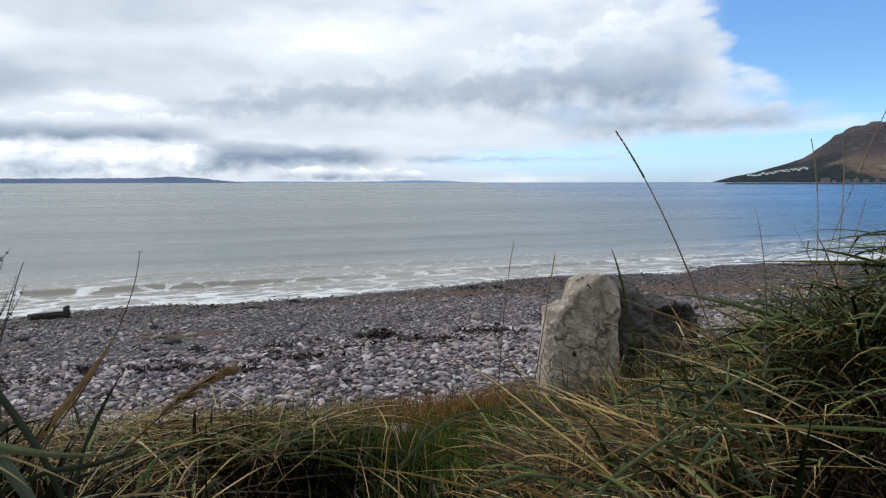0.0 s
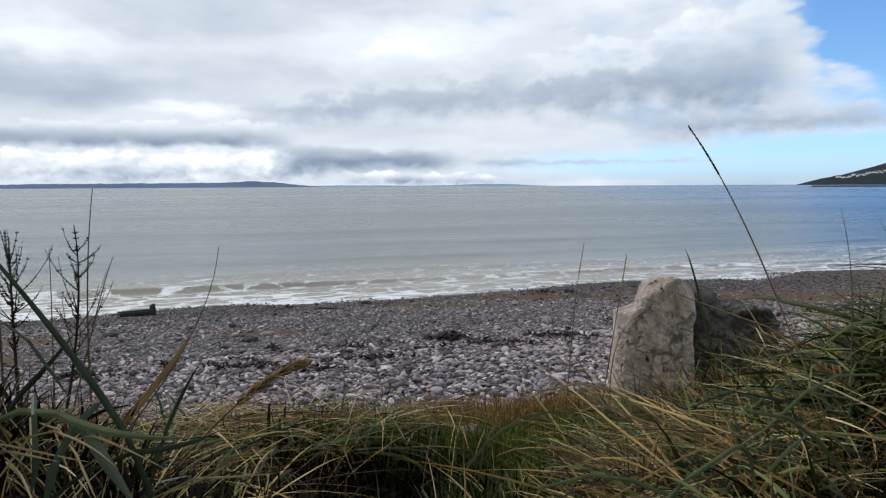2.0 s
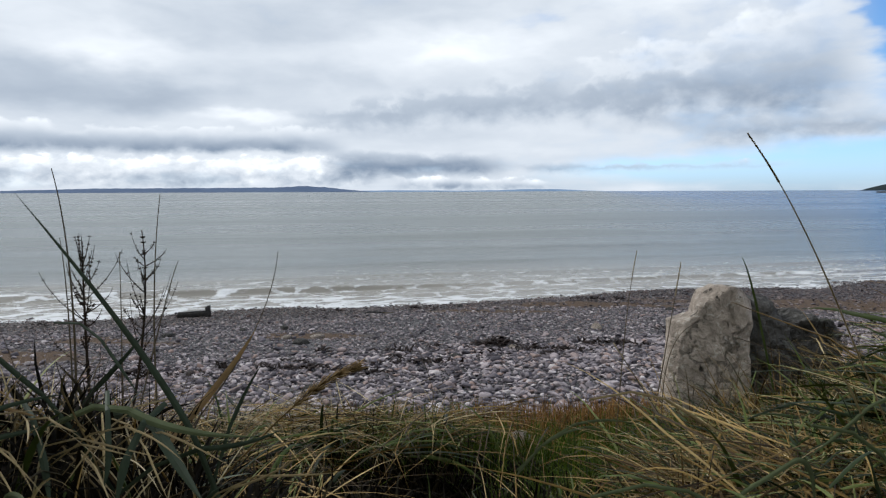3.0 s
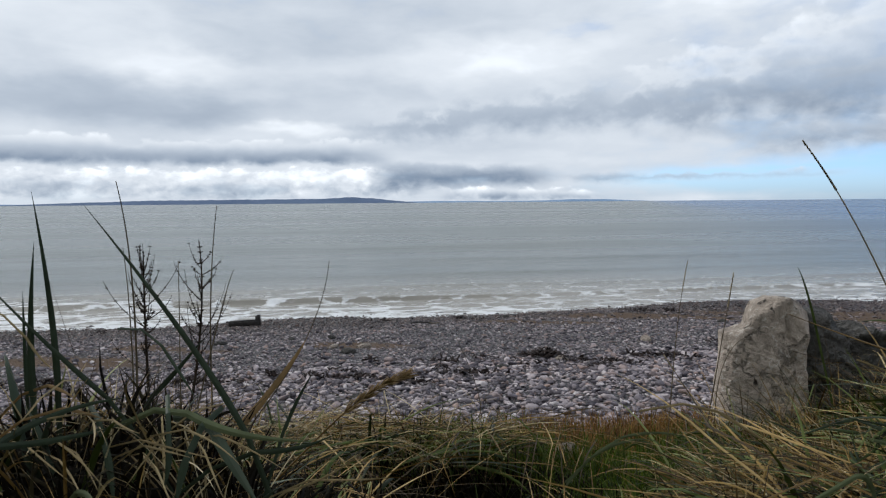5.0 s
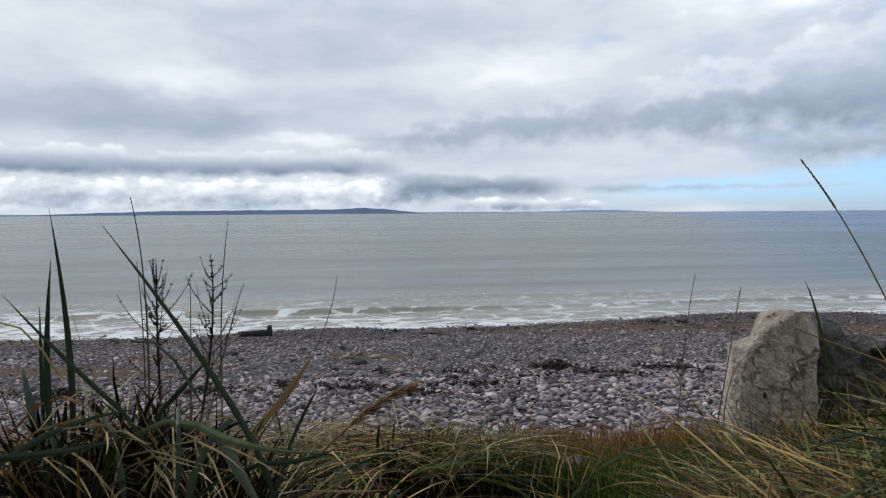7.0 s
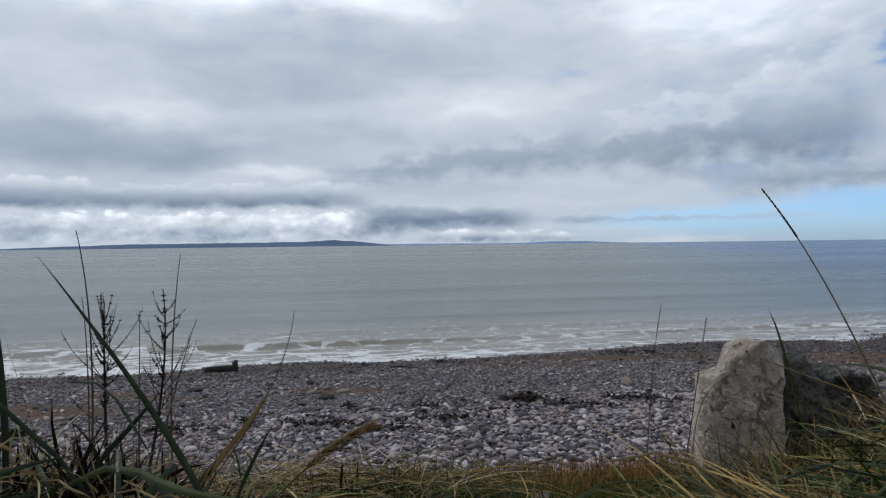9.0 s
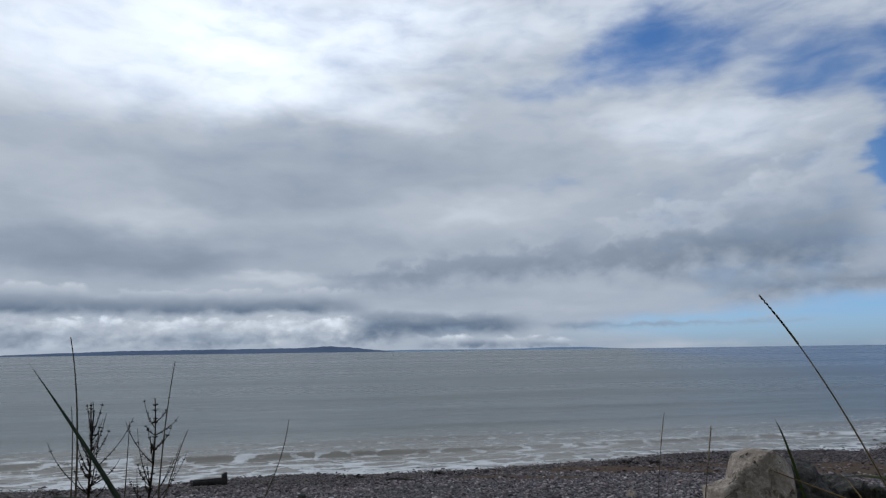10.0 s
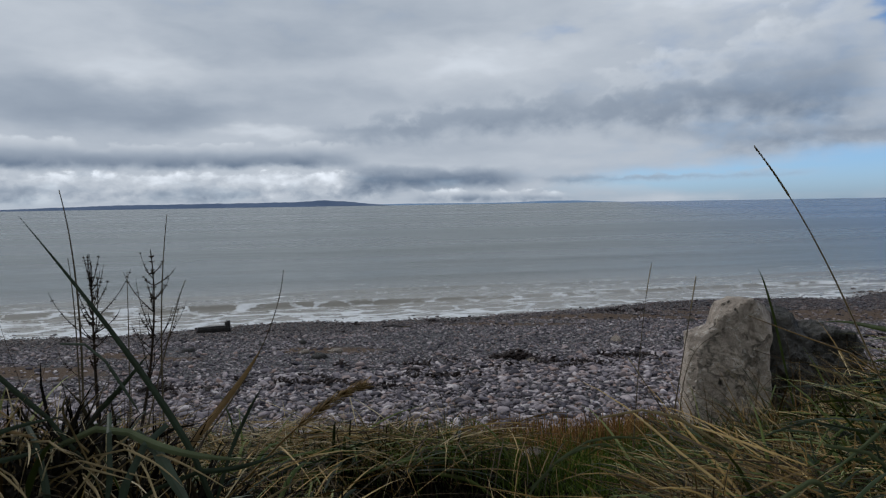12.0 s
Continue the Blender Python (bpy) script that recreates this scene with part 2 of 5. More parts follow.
def stone_material(name, chance, dark=1.0, damp=False):
    m, nt, p = material(name, 0.78, spec=0.25)
    co = object_coords(nt)
    base = ramp_node(nt, chance(nt), [(a, tuple(v * dark * k for v, k in zip(c, (1.01, 0.985, 1.02)))) for a, c in STONE_STOPS])
    blotch = noise_node(nt, co, 22, 5, 0.6)
    speck = noise_node(nt, co, 160, 3, 0.6)
    col = mix_node(nt, 1.0, base, ramp_node(nt, blotch, [(0.3, (0.66, 0.66, 0.68)), (0.7, (1.2, 1.19, 1.16))]), "MULTIPLY")
    col = mix_node(nt, 0.5, col, ramp_node(nt, speck, [(0.3, (0.7, 0.7, 0.7)), (0.7, (1.25, 1.25, 1.25))]), "MULTIPLY")
    if damp:
        wet = wet_edge(nt, co)[1]
        col = mix_node(nt, wet, col, mix_node(nt, 1.0, col, (0.46, 0.40, 0.36), "MULTIPLY"))
        nt.links.new(math_node(nt, "MULTIPLY_ADD", wet, -0.35, 0.78), p.inputs["Roughness"])
    nt.links.new(col, p.inputs["Base Color"])
    add_bump(nt, p, math_node(nt, "ADD", blotch, math_node(nt, "MULTIPLY", speck, 0.3)), 0.5, 0.006)
    return m


def wet_edge(nt, co):
    """How wet the beach is: dry above, soaked at the waterline, with a wandering border."""
    sep = nt.nodes.new("ShaderNodeSeparateXYZ")
    link(nt, sep, 0, co)
    sea = math_node(nt, "ADD", math_node(nt, "MULTIPLY", sep.outputs[0], -math.sin(THETA)), math_node(nt, "MULTIPLY", math_node(nt, "SUBTRACT", sep.outputs[1], SHORE.y), math.cos(THETA)))
    return sea, step_node(nt, math_node(nt, "MULTIPLY_ADD", math_node(nt, "SUBTRACT", noise_node(nt, co, 0.6, 4, 0.6), 0.5), 3.0, math_node(nt, "MULTIPLY_ADD", step_node(nt, sep.outputs[0], 0.5, 5.0), 2.2, sea)), -2.6, -0.7)


THETA = radians(23.7)          # the shoreline's turn from the x axis
SHORE = Vector((0.0, 15.1, 0.0))
M_COBBLE = stone_material("beach_cobble", object_random, 1.15)
M_SHINGLE = stone_material("beach_shingle", island_random, 1.15)
M_PEBBLE = stone_material("beach_pebble", island_random, 0.98, True)
SAND_SPOTS = [(-3.5, 9.4, 0.8, 0.30), (-6.9, 7.5, 1.2, 0.35), (0.6, 13.3, 1.8, 0.35), (3.5, 14.2, 2.2, 0.45), (5.5, 13.4, 2.6, 0.7), (-1.2, 12.3, 1.2, 0.22), (-6.2, 8.6, 1.0, 0.25)]   # place and half sizes of bare sand


def ground_material():
    m, nt, p = material("beach_and_shaded_soil", 0.9, spec=0.06)
    co = object_coords(nt)
    grain = noise_node(nt, co, 55, 4, 0.7)
    clump = noise_node(nt, co, 1.3, 5, 0.6)
    vor = nt.nodes.new("ShaderNodeTexVoronoi")
    vor.inputs["Scale"].default_value = 26
    link(nt, vor, "Vector", co)
    gravel = mix_node(nt, 0.8, ramp_node(nt, vor.outputs["Color"], [(0.1, (0.035, 0.034, 0.036)), (0.5, (0.10, 0.097, 0.098)), (0.9, (0.21, 0.20, 0.20))]),
                      ramp_node(nt, grain, [(0.3, (0.5, 0.5, 0.5)), (0.7, (1.2, 1.2, 1.2))]), "MULTIPLY")
    sand = ramp_node(nt, grain, [(0.25, (0.065, 0.046, 0.033)), (0.75, (0.14, 0.10, 0.072))])
    # distance from the waterline, seaward positive
    sep = nt.nodes.new("ShaderNodeSeparateXYZ")
    link(nt, sep, 0, co)
    sea = math_node(nt, "ADD", math_node(nt, "MULTIPLY", sep.outputs[0], -math.sin(THETA)), math_node(nt, "MULTIPLY", math_node(nt, "SUBTRACT", sep.outputs[1], SHORE.y), math.cos(THETA)))
    sea_w = math_node(nt, "MULTIPLY_ADD", math_node(nt, "SUBTRACT", clump, 0.5), 1.6, sea)
    on_sand = 0.0
    for px, py, wx, wy in SAND_SPOTS:
        d = vec_node(nt, "SUBTRACT", vec_node(nt, "ADD", co, vec_node(nt, "MULTIPLY", noise_node(nt, co, 2.2, 5, 0.65, 0, True), (1.2, 1.2, 0))), (px + 0.6, py + 0.6, 0))
        r = vec_node(nt, "LENGTH", vec_node(nt, "MULTIPLY", d, (1 / wx, 1 / wy, 0)))
        on_sand = math_node(nt, "MAXIMUM", on_sand, step_node(nt, r, 0.7, 1.5, 1.0, 0.0))
    col = mix_node(nt, on_sand, gravel, sand)
    wet = step_node(nt, sea_w, -1.5, -0.5)
    col = mix_node(nt, wet, col, mix_node(nt, 1.0, col, (0.45, 0.42, 0.40), "MULTIPLY"))
    shaded_soil = ramp_node(nt, grain, [(0.3, (0.004, 0.003, 0.002)), (0.7, (0.012, 0.009, 0.006))])
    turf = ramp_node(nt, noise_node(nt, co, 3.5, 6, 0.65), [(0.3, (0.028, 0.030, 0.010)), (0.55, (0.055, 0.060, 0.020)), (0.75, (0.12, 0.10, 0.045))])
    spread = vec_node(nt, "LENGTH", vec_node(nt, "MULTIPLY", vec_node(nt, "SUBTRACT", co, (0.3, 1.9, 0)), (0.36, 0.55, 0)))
    shaded_soil = mix_node(nt, step_node(nt, math_node(nt, "MULTIPLY_ADD", clump, 0.4, spread), 0.95, 1.35), shaded_soil, turf)      # near-black round the tussocks: the shade in their gaps is painted into the soil
    col = mix_node(nt, step_node(nt, sea, -10.6, -9.6), shaded_soil, col)
    nt.links.new(col, p.inputs["Base Color"])
    nt.links.new(math_node(nt, "MULTIPLY_ADD", wet, -0.55, 0.92), p.inputs["Roughness"])
    add_bump(nt, p, math_node(nt, "ADD", grain, math_node(nt, "MULTIPLY", vor.outputs["Distance"], 1.5)), 0.8, 0.02)
    return m


M_GROUND = ground_material()


def sea_material():
    m, nt, p = material("sea_water", 0.16, spec=0.34)
    p.inputs["IOR"].default_value = 1.33
    co = object_coords(nt)
    sep = nt.nodes.new("ShaderNodeSeparateXYZ")
    link(nt, sep, 0, co)
    s = sep.outputs[1]
    stretched = vec_node(nt, "MULTIPLY", co, (0.35, 1.0, 1.0))
    silt = noise_node(nt, vec_node(nt, "MULTIPLY", co, (0.012, 0.07, 1)), 1.0, 5, 0.6)
    slick = noise_node(nt, vec_node(nt, "MULTIPLY", co, (0.004, 0.035, 1)), 1.0, 5, 0.6, 0.3)       # bands of ruffled and smooth water
    deep = ramp_node(nt, silt, [(0.3, (0.060, 0.077, 0.070)), (0.7, (0.084, 0.097, 0.085))])
    # blue of the reflected sky out along the bay, painted into the base colour
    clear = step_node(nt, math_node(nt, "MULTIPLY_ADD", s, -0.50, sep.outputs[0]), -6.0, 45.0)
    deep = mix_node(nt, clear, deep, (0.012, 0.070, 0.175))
    shallow = mix_node(nt, step_node(nt, s, 1.0, 9.0), (0.20, 0.185, 0.155), deep)
    # foam: lace that thins seaward
    lace = noise_node(nt, vec_node(nt, "MULTIPLY", co, (0.9, 3.2, 1.0)), 1.0, 8, 0.68, 0.8)
    patch = noise_node(nt, vec_node(nt, "MULTIPLY", co, (0.13, 0.32, 1.0)), 1.0, 4, 0.6, 0.6)
    amount = ramp_node(nt, math_node(nt, "MULTIPLY", s, 0.1, clamp=True), [(0.0, (0.56,) * 3), (0.04, (0.50,) * 3), (0.09, (0.43,) * 3), (0.18, (0.40,) * 3), (0.26, (0.41,) * 3), (0.36, (0.34,) * 3), (0.48, (0.29,) * 3), (0.65, (0.17,) * 3), (1.0, (0.0,) * 3)])
    cell = nt.nodes.new("ShaderNodeTexVoronoi")
    cell.feature = "DISTANCE_TO_EDGE"
    cell.inputs["Scale"].default_value = 1.9
    link(nt, cell, "Vector", vec_node(nt, "ADD", vec_node(nt, "MULTIPLY", co, (0.55, 1.15, 0.0)), vec_node(nt, "MULTIPLY", noise_node(nt, co, 1.4, 5, 0.65, 0, True), (0.9, 0.9, 0))))
    web = step_node(nt, cell.outputs["Distance"], 0.0, 0.16, 0.17, -0.05)
    level = math_node(nt, "ADD", math_node(nt, "MULTIPLY_ADD", math_node(nt, "SUBTRACT", patch, 0.5), 0.55, lace), math_node(nt, "ADD", amount, web))
    foam = step_node(nt, level, 0.94, 1.14)
    nt.links.new(mix_node(nt, foam, shallow, (0.60, 0.61, 0.61)), p.inputs["Base Color"])
    nt.links.new(math_node(nt, "MULTIPLY_ADD", foam, 0.5, step_node(nt, slick, 0.36, 0.64, 0.23, 0.31)), p.inputs["Roughness"])
    rip = noise_node(nt, stretched, 2.6, 5, 0.6, 0.5)
    swell = noise_node(nt, vec_node(nt, "MULTIPLY", co, (0.05, 0.22, 1.0)), 1.0, 4, 0.55, 0.3)
    h = math_node(nt, "ADD", math_node(nt, "MULTIPLY", rip, 0.06), math_node(nt, "MULTIPLY", swell, 0.55))
    add_bump(nt, p, math_node(nt, "MULTIPLY_ADD", foam, 0.03, h), 0.55, 1.0)
    return m


M_SEA = sea_material()


def boulder_material(name, tint, vein_tone=(0.42, 0.40, 0.37)):
    m, nt, p = material(name, 0.88, spec=0.2)
    co = object_coords(nt)
    big = noise_node(nt, co, 4.5, 6, 0.62, 0.6)
    fine = noise_node(nt, co, 38, 6, 0.7)
    vein = nt.nodes.new("ShaderNodeTexVoronoi")
    vein.feature = "DISTANCE_TO_EDGE"
    vein.inputs["Scale"].default_value = 5.5
    link(nt, vein, "Vector", vec_node(nt, "ADD", co, vec_node(nt, "MULTIPLY", noise_node(nt, co, 6, 4, 0.6, 0, True), (0.35, 0.35, 0.35))))
    col = ramp_node(nt, big, [(0.3, tuple(v * 0.70 for v in tint)), (0.5, tint), (0.7, tuple(min(1, v * 1.25) for v in tint))])
    col = mix_node(nt, 0.65, col, ramp_node(nt, fine, [(0.32, (0.55, 0.54, 0.52)), (0.65, (1.25, 1.24, 1.2))]), "MULTIPLY")
    streak = step_node(nt, vein.outputs["Distance"], 0.0, 0.055, 1.0, 0.0)
    col = mix_node(nt, math_node(nt, "MULTIPLY", streak, step_node(nt, fine, 0.45, 0.6)), col, vein_tone)
    crack = nt.nodes.new("ShaderNodeTexVoronoi")
    crack.feature = "DISTANCE_TO_EDGE"
    crack.inputs["Scale"].default_value = 2.6
    link(nt, crack, "Vector", vec_node(nt, "ADD", vec_node(nt, "MULTIPLY", co, (1.3, 1.3, 0.8)), vec_node(nt, "MULTIPLY", noise_node(nt, co, 9, 5, 0.65, 0, True), (0.30, 0.30, 0.30))))
    split = math_node(nt, "MULTIPLY", step_node(nt, crack.outputs["Distance"], 0.0, 0.022, 1.0, 0.0), step_node(nt, big, 0.40, 0.52))
    col = mix_node(nt, math_node(nt, "MULTIPLY", split, 0.28), col, tuple(v * 0.22 for v in tint))
    lichen = step_node(nt, noise_node(nt, co, 11, 5, 0.7, 0.8), 0.58, 0.66)
    col = mix_node(nt, math_node(nt, "MULTIPLY", lichen, 0.45), col, tuple(min(1, v * 1.55) for v in tint))
    pit = step_node(nt, noise_node(nt, vec_node(nt, "MULTIPLY", co, (1, 1, 0.45)), 16, 3, 0.6), 0.64, 0.70)
    col = mix_node(nt, pit, col, (0.07, 0.06, 0.05))
    nt.links.new(col, p.inputs["Base Color"])
    add_bump(nt, p, math_node(nt, "SUBTRACT", math_node(nt, "ADD", big, math_node(nt, "MULTIPLY", fine, 0.6)), math_node(nt, "ADD", pit, split)), 1.0, 0.035)
    return m


M_BOULDER = boulder_material("pale_limestone", (0.395, 0.335, 0.280), (0.54, 0.49, 0.43))
M_DARK_ROCK = boulder_material("dark_weathered_rock", (0.080, 0.077, 0.072), (0.14, 0.135, 0.125))


def blade_material(name, stops, rough=0.6, sheer=0.2):
    """Leaf blades: colour by blade, veins along it, some light through the leaf."""
    m, nt, p = material(name, rough, spec=0.14)
    co = object_coords(nt)
    col = ramp_node(nt, island_random(nt), stops)
    stain = noise_node(nt, co, 14, 4, 0.6)
    col = mix_node(nt, 0.7, col, ramp_node(nt, stain, [(0.3, (0.55, 0.52, 0.45)), (0.7, (1.3, 1.28, 1.2))]), "MULTIPLY")
    nt.links.new(col, p.inputs["Base Color"])
    tr = nt.nodes.new("ShaderNodeBsdfTranslucent")
    nt.links.new(col, tr.inputs["Color"])
    mix = nt.nodes.new("ShaderNodeMixShader")
    mix.inputs[0].default_value = sheer
    nt.links.new(p.outputs[0], mix.inputs[1])
    nt.links.new(tr.outputs[0], mix.inputs[2])
    nt.links.new(mix.outputs[0], nt.nodes["Material Output"].inputs["Surface"])
    return m


M_GREEN = blade_material("green_grass", [(0.0, (0.007, 0.012, 0.003)), (0.35, (0.020, 0.032, 0.008)), (0.62, (0.053, 0.076, 0.016)), (0.84, (0.106, 0.132, 0.033)), (1.0, (0.235, 0.25, 0.105))], 0.5, 0.10)
M_STRAW = blade_material("dead_grass", [(0.0, (0.018, 0.011, 0.004)), (0.35, (0.058, 0.036, 0.012)), (0.65, (0.175, 0.110, 0.030)), (0.88, (0.33, 0.225, 0.080)), (1.0, (0.50, 0.41, 0.23))], 0.55, 0.12)
# thatch near black: its colour carries the shade under the tussocks
M_THATCH_SHADE = blade_material("dead_thatch_shade", [(0.0, (0.003, 0.002, 0.001)), (0.7, (0.010, 0.008, 0.004)), (1.0, (0.030, 0.024, 0.010))], 0.9, 0.0)
M_RUSSET = blade_material("russet_turf", [(0.0, (0.075, 0.040, 0.011)), (0.5, (0.19, 0.095, 0.028)), (1.0, (0.31, 0.18, 0.06))])
M_TURF = blade_material("short_green_turf", [(0.0, (0.022, 0.036, 0.004)), (0.6, (0.050, 0.086, 0.007)), (1.0, (0.105, 0.138, 0.014))])
M_LYME = blade_material("dark_green_leaf", [(0.0, (0.018, 0.030, 0.019)), (0.7, (0.046, 0.064, 0.042)), (1.0, (0.088, 0.108, 0.075))], 0.5, 0.10)
M_SAGE = blade_material("grey_green_leaf", [(0.0, (0.06, 0.085, 0.040)), (1.0, (0.16, 0.185, 0.10))], 0.5, 0.12)
M_PALE = blade_material("pale_straw", [(0.0, (0.16, 0.115, 0.055)), (0.5, (0.30, 0.235, 0.125)), (1.0, (0.52, 0.45, 0.29))], 0.5, 0.15)
M_BROWN_LEAF = blade_material("withered_leaf", [(0.0, (0.22, 0.145, 0.065)), (1.0, (0.38, 0.265, 0.135))], 0.7, 0.35)
M_STEM = blade_material("grey_brown_stem", [(0.0, (0.075, 0.060, 0.038)), (1.0, (0.13, 0.105, 0.07))], 0.7, 0.1)
M_DOCK = blade_material("dead_dock_stem", [(0.0, (0.022, 0.015, 0.011)), (1.0, (0.045, 0.032, 0.022))], 0.8, 0.05)
M_HEAD = blade_material("ripe_seed_head", [(0.0, (0.32, 0.26, 0.17)), (1.0, (0.50, 0.42, 0.29))], 0.8, 0.35)


def plain_material(name, stops, scale, rough=0.85, bump=0.3, dist=0.01):
    m, nt, p = material(name, rough, spec=0.12)
    co = object_coords(nt)
    n = noise_node(nt, co, scale, 6, 0.62, 0.3)
    nt.links.new(ramp_node(nt, n, stops), p.inputs["Base Color"])
    add_bump(nt, p, n, bump, dist)
    return m


M_TIMBER = plain_material("sea_black_timber", [(0.3, (0.012, 0.012, 0.013)), (0.7, (0.05, 0.045, 0.04))], 20, 0.5)
M_WEED = plain_material("dry_seaweed", [(0.3, (0.010, 0.008, 0.008)), (0.7, (0.035, 0.022, 0.018))], 40, 0.6)
# blue of the distant haze is painted into both far land colours
M_ISLAND = plain_material("haze_tinted_woods", [(0.3, (0.062, 0.094, 0.160)), (0.7, (0.090, 0.128, 0.205))], 0.004, 1.0)
M_FAINT = plain_material("haze_tinted_coast", [(0.3, (0.15, 0.23, 0.35)), (0.7, (0.20, 0.285, 0.41))], 0.004, 1.0)


def headland_material():
    """Heather and scrub on the slopes, dark woods low down, bare brown cliff and quarry faces; dark tones painted bluer
    for haze.
    """
    m, nt, p = material("headland_heath_haze", 1.0, spec=0.05)
    co = object_coords(nt)
    sep = nt.nodes.new("ShaderNodeSeparateXYZ")
    link(nt, sep, 0, co)
    broad = noise_node(nt, co, 0.006, 6, 0.62, 0.5)
    fine = noise_node(nt, vec_node(nt, "MULTIPLY", co, (1, 1, 2.2)), 0.035, 5, 0.65, 0.4)
    heath = ramp_node(nt, broad, [(0.32, (0.036, 0.038, 0.048)), (0.5, (0.062, 0.054, 0.058)), (0.68, (0.105, 0.085, 0.078))])
    wood = ramp_node(nt, fine, [(0.35, (0.014, 0.021, 0.026)), (0.7, (0.034, 0.043, 0.042))])
    cliff = ramp_node(nt, fine, [(0.3, (0.075, 0.058, 0.050)), (0.55, (0.15, 0.115, 0.092)), (0.75, (0.24, 0.195, 0.155))])
    height = math_node(nt, "MULTIPLY_ADD", math_node(nt, "SUBTRACT", broad, 0.5), 150.0, sep.outputs[2])
    col = mix_node(nt, step_node(nt, height, 75.0, 45.0), heath, wood)
    # the cliff begins along the shore to the east
    east = step_node(nt, math_node(nt, "MULTIPLY_ADD", math_node(nt, "SUBTRACT", broad, 0.5), 420.0, sep.outputs[0]), 1230.0, 1330.0)
    face = math_node(nt, "MULTIPLY", east, step_node(nt, math_node(nt, "MULTIPLY_ADD", math_node(nt, "SUBTRACT", fine, 0.5), 130.0, sep.outputs[2]), 110.0, 60.0))
    col = mix_node(nt, math_node(nt, "MULTIPLY", face, 0.85), col, cliff)
    crag = math_node(nt, "MULTIPLY", step_node(nt, fine, 0.56, 0.64), step_node(nt, sep.outputs[2], 60.0, 130.0))
    col = mix_node(nt, math_node(nt, "MULTIPLY", crag, 0.45), col, (0.15, 0.13, 0.12))
    nt.links.new(col, p.inputs["Base Color"])
    add_bump(nt, p, math_node(nt, "ADD", broad, math_node(nt, "MULTIPLY", fine, 0.5)), 1.0, 30)
    return m


M_HEADLAND = headland_material()
M_HOUSE = plain_material("white_wall_paint", [(0.3, (0.66, 0.66, 0.66)), (0.7, (0.82, 0.82, 0.80))], 0.3)
M_SANDSTONE = plain_material("buff_render", [(0.3, (0.15, 0.115, 0.09)), (0.7, (0.24, 0.19, 0.15))], 0.3)
M_ROOF = plain_material("slate_roof", [(0.3, (0.09, 0.09, 0.10)), (0.7, (0.15, 0.15, 0.16))], 0.3)

# ---- mesh helpers ----
rng = np.random.default_rng(7)


def smooth(a, b, v):
    t = np.clip((v - a) / (b - a), 0, 1)
    return t * t * (3 - 2 * t)


def mesh_from(name, verts, faces, mat, shade=True):
    """A mesh from an (n, 3) array of places and an (m, k) array of corners."""
    me = bpy.data.meshes.new(name)
    k = faces.shape[1]
    me.vertices.add(len(verts))
    me.vertices.foreach_set("co", np.asarray(verts, dtype=np.float32).ravel())
    me.loops.add(faces.size)
    me.loops.foreach_set("vertex_index", faces.astype(np.int32).ravel())
    me.polygons.add(len(faces))
    me.polygons.foreach_set("loop_start", np.arange(0, faces.size, k, dtype=np.int32))
    me.polygons.foreach_set("loop_total", np.full(len(faces), k, dtype=np.int32))
    me.polygons.foreach_set("use_smooth", np.full(len(faces), shade))
    me.materials.append(mat)
    me.update(calc_edges=True)
    me.validate()
    return me


def from_bmesh(name, bm, mat, shade=True):
    me = bpy.data.meshes.new(name)
    bm.to_mesh(me)
    bm.free()
    for f in me.polygons:
        f.use_smooth = shade
    me.materials.append(mat)
    return me


def child(name, me, parent, label=""):
    ob = new(name, me)
    ob.parent = parent
    return tagged(ob, label)


def grid_faces(nx, ny):
    i = np.arange(nx * ny).reshape(ny, nx)
    return np.stack([i[:-1, :-1], i[:-1, 1:], i[1:, 1:], i[1:, :-1]], -1).reshape(-1, 4)


def graded(low, high, step, far, grow=1.35):
    """Even steps between low and high, growing ones out to +-far."""
    mid = list(np.arange(low, high + step / 2, step))
    d, v, up = step, mid[-1], []
    while v < far:
        d *= grow
        v += d
        up.append(min(v, far))
    d, v, down = step, mid[0], []
    while v > -far:
        d *= grow
        v -= d
        down.append(max(v, -far))
    return np.array(down[::-1] + mid + up)


_table = np.random.default_rng(3).random((64, 64))


def value_noise(x, y):
    """Smooth noise in -1..1 on a plane, for arrays."""
    xi, yi = np.floor(x).astype(int), np.floor(y).astype(int)
    fx, fy = x - xi, y - yi
    fx, fy = fx * fx * (3 - 2 * fx), fy * fy * (3 - 2 * fy)
    g = lambda i, j: _table[(xi + i) % 64, (yi + j) % 64]
    v = (g(0, 0) * (1 - fx) + g(1, 0) * fx) * (1 - fy) + (g(0, 1) * (1 - fx) + g(1, 1) * fx) * fy
    return v * 2 - 1


def fbm(x, y, octaves=4):
    t, a = 0, 1.0
    for k in range(octaves):
        t = t + a * value_noise(x * 2 ** k + 17.3 * k, y * 2 ** k + 5.1 * k)
        a *= 0.5
    return t / 1.9


# ---- ground: bank, beach and sea bed in one sheet ----
def shore_coords(x, y):
    """Along the waterline and seaward from it."""
    return x * math.cos(THETA) + (y - SHORE.y) * math.sin(THETA), -x * math.sin(THETA) + (y - SHORE.y) * math.cos(THETA)


def shore_place(u, s):
    return u * math.cos(THETA) - s * math.sin(THETA), SHORE.y + u * math.sin(THETA) + s * math.cos(THETA)


def edge_y(x):
    """Where the grassy bank ends and falls to the shingle."""
    return 3.30 + 0.62 * np.minimum(x, 0.2) + 0.30 * np.maximum(x - 0.2, 0) + 0.08 * value_noise(x * 1.6, x * 0 + 3.3)


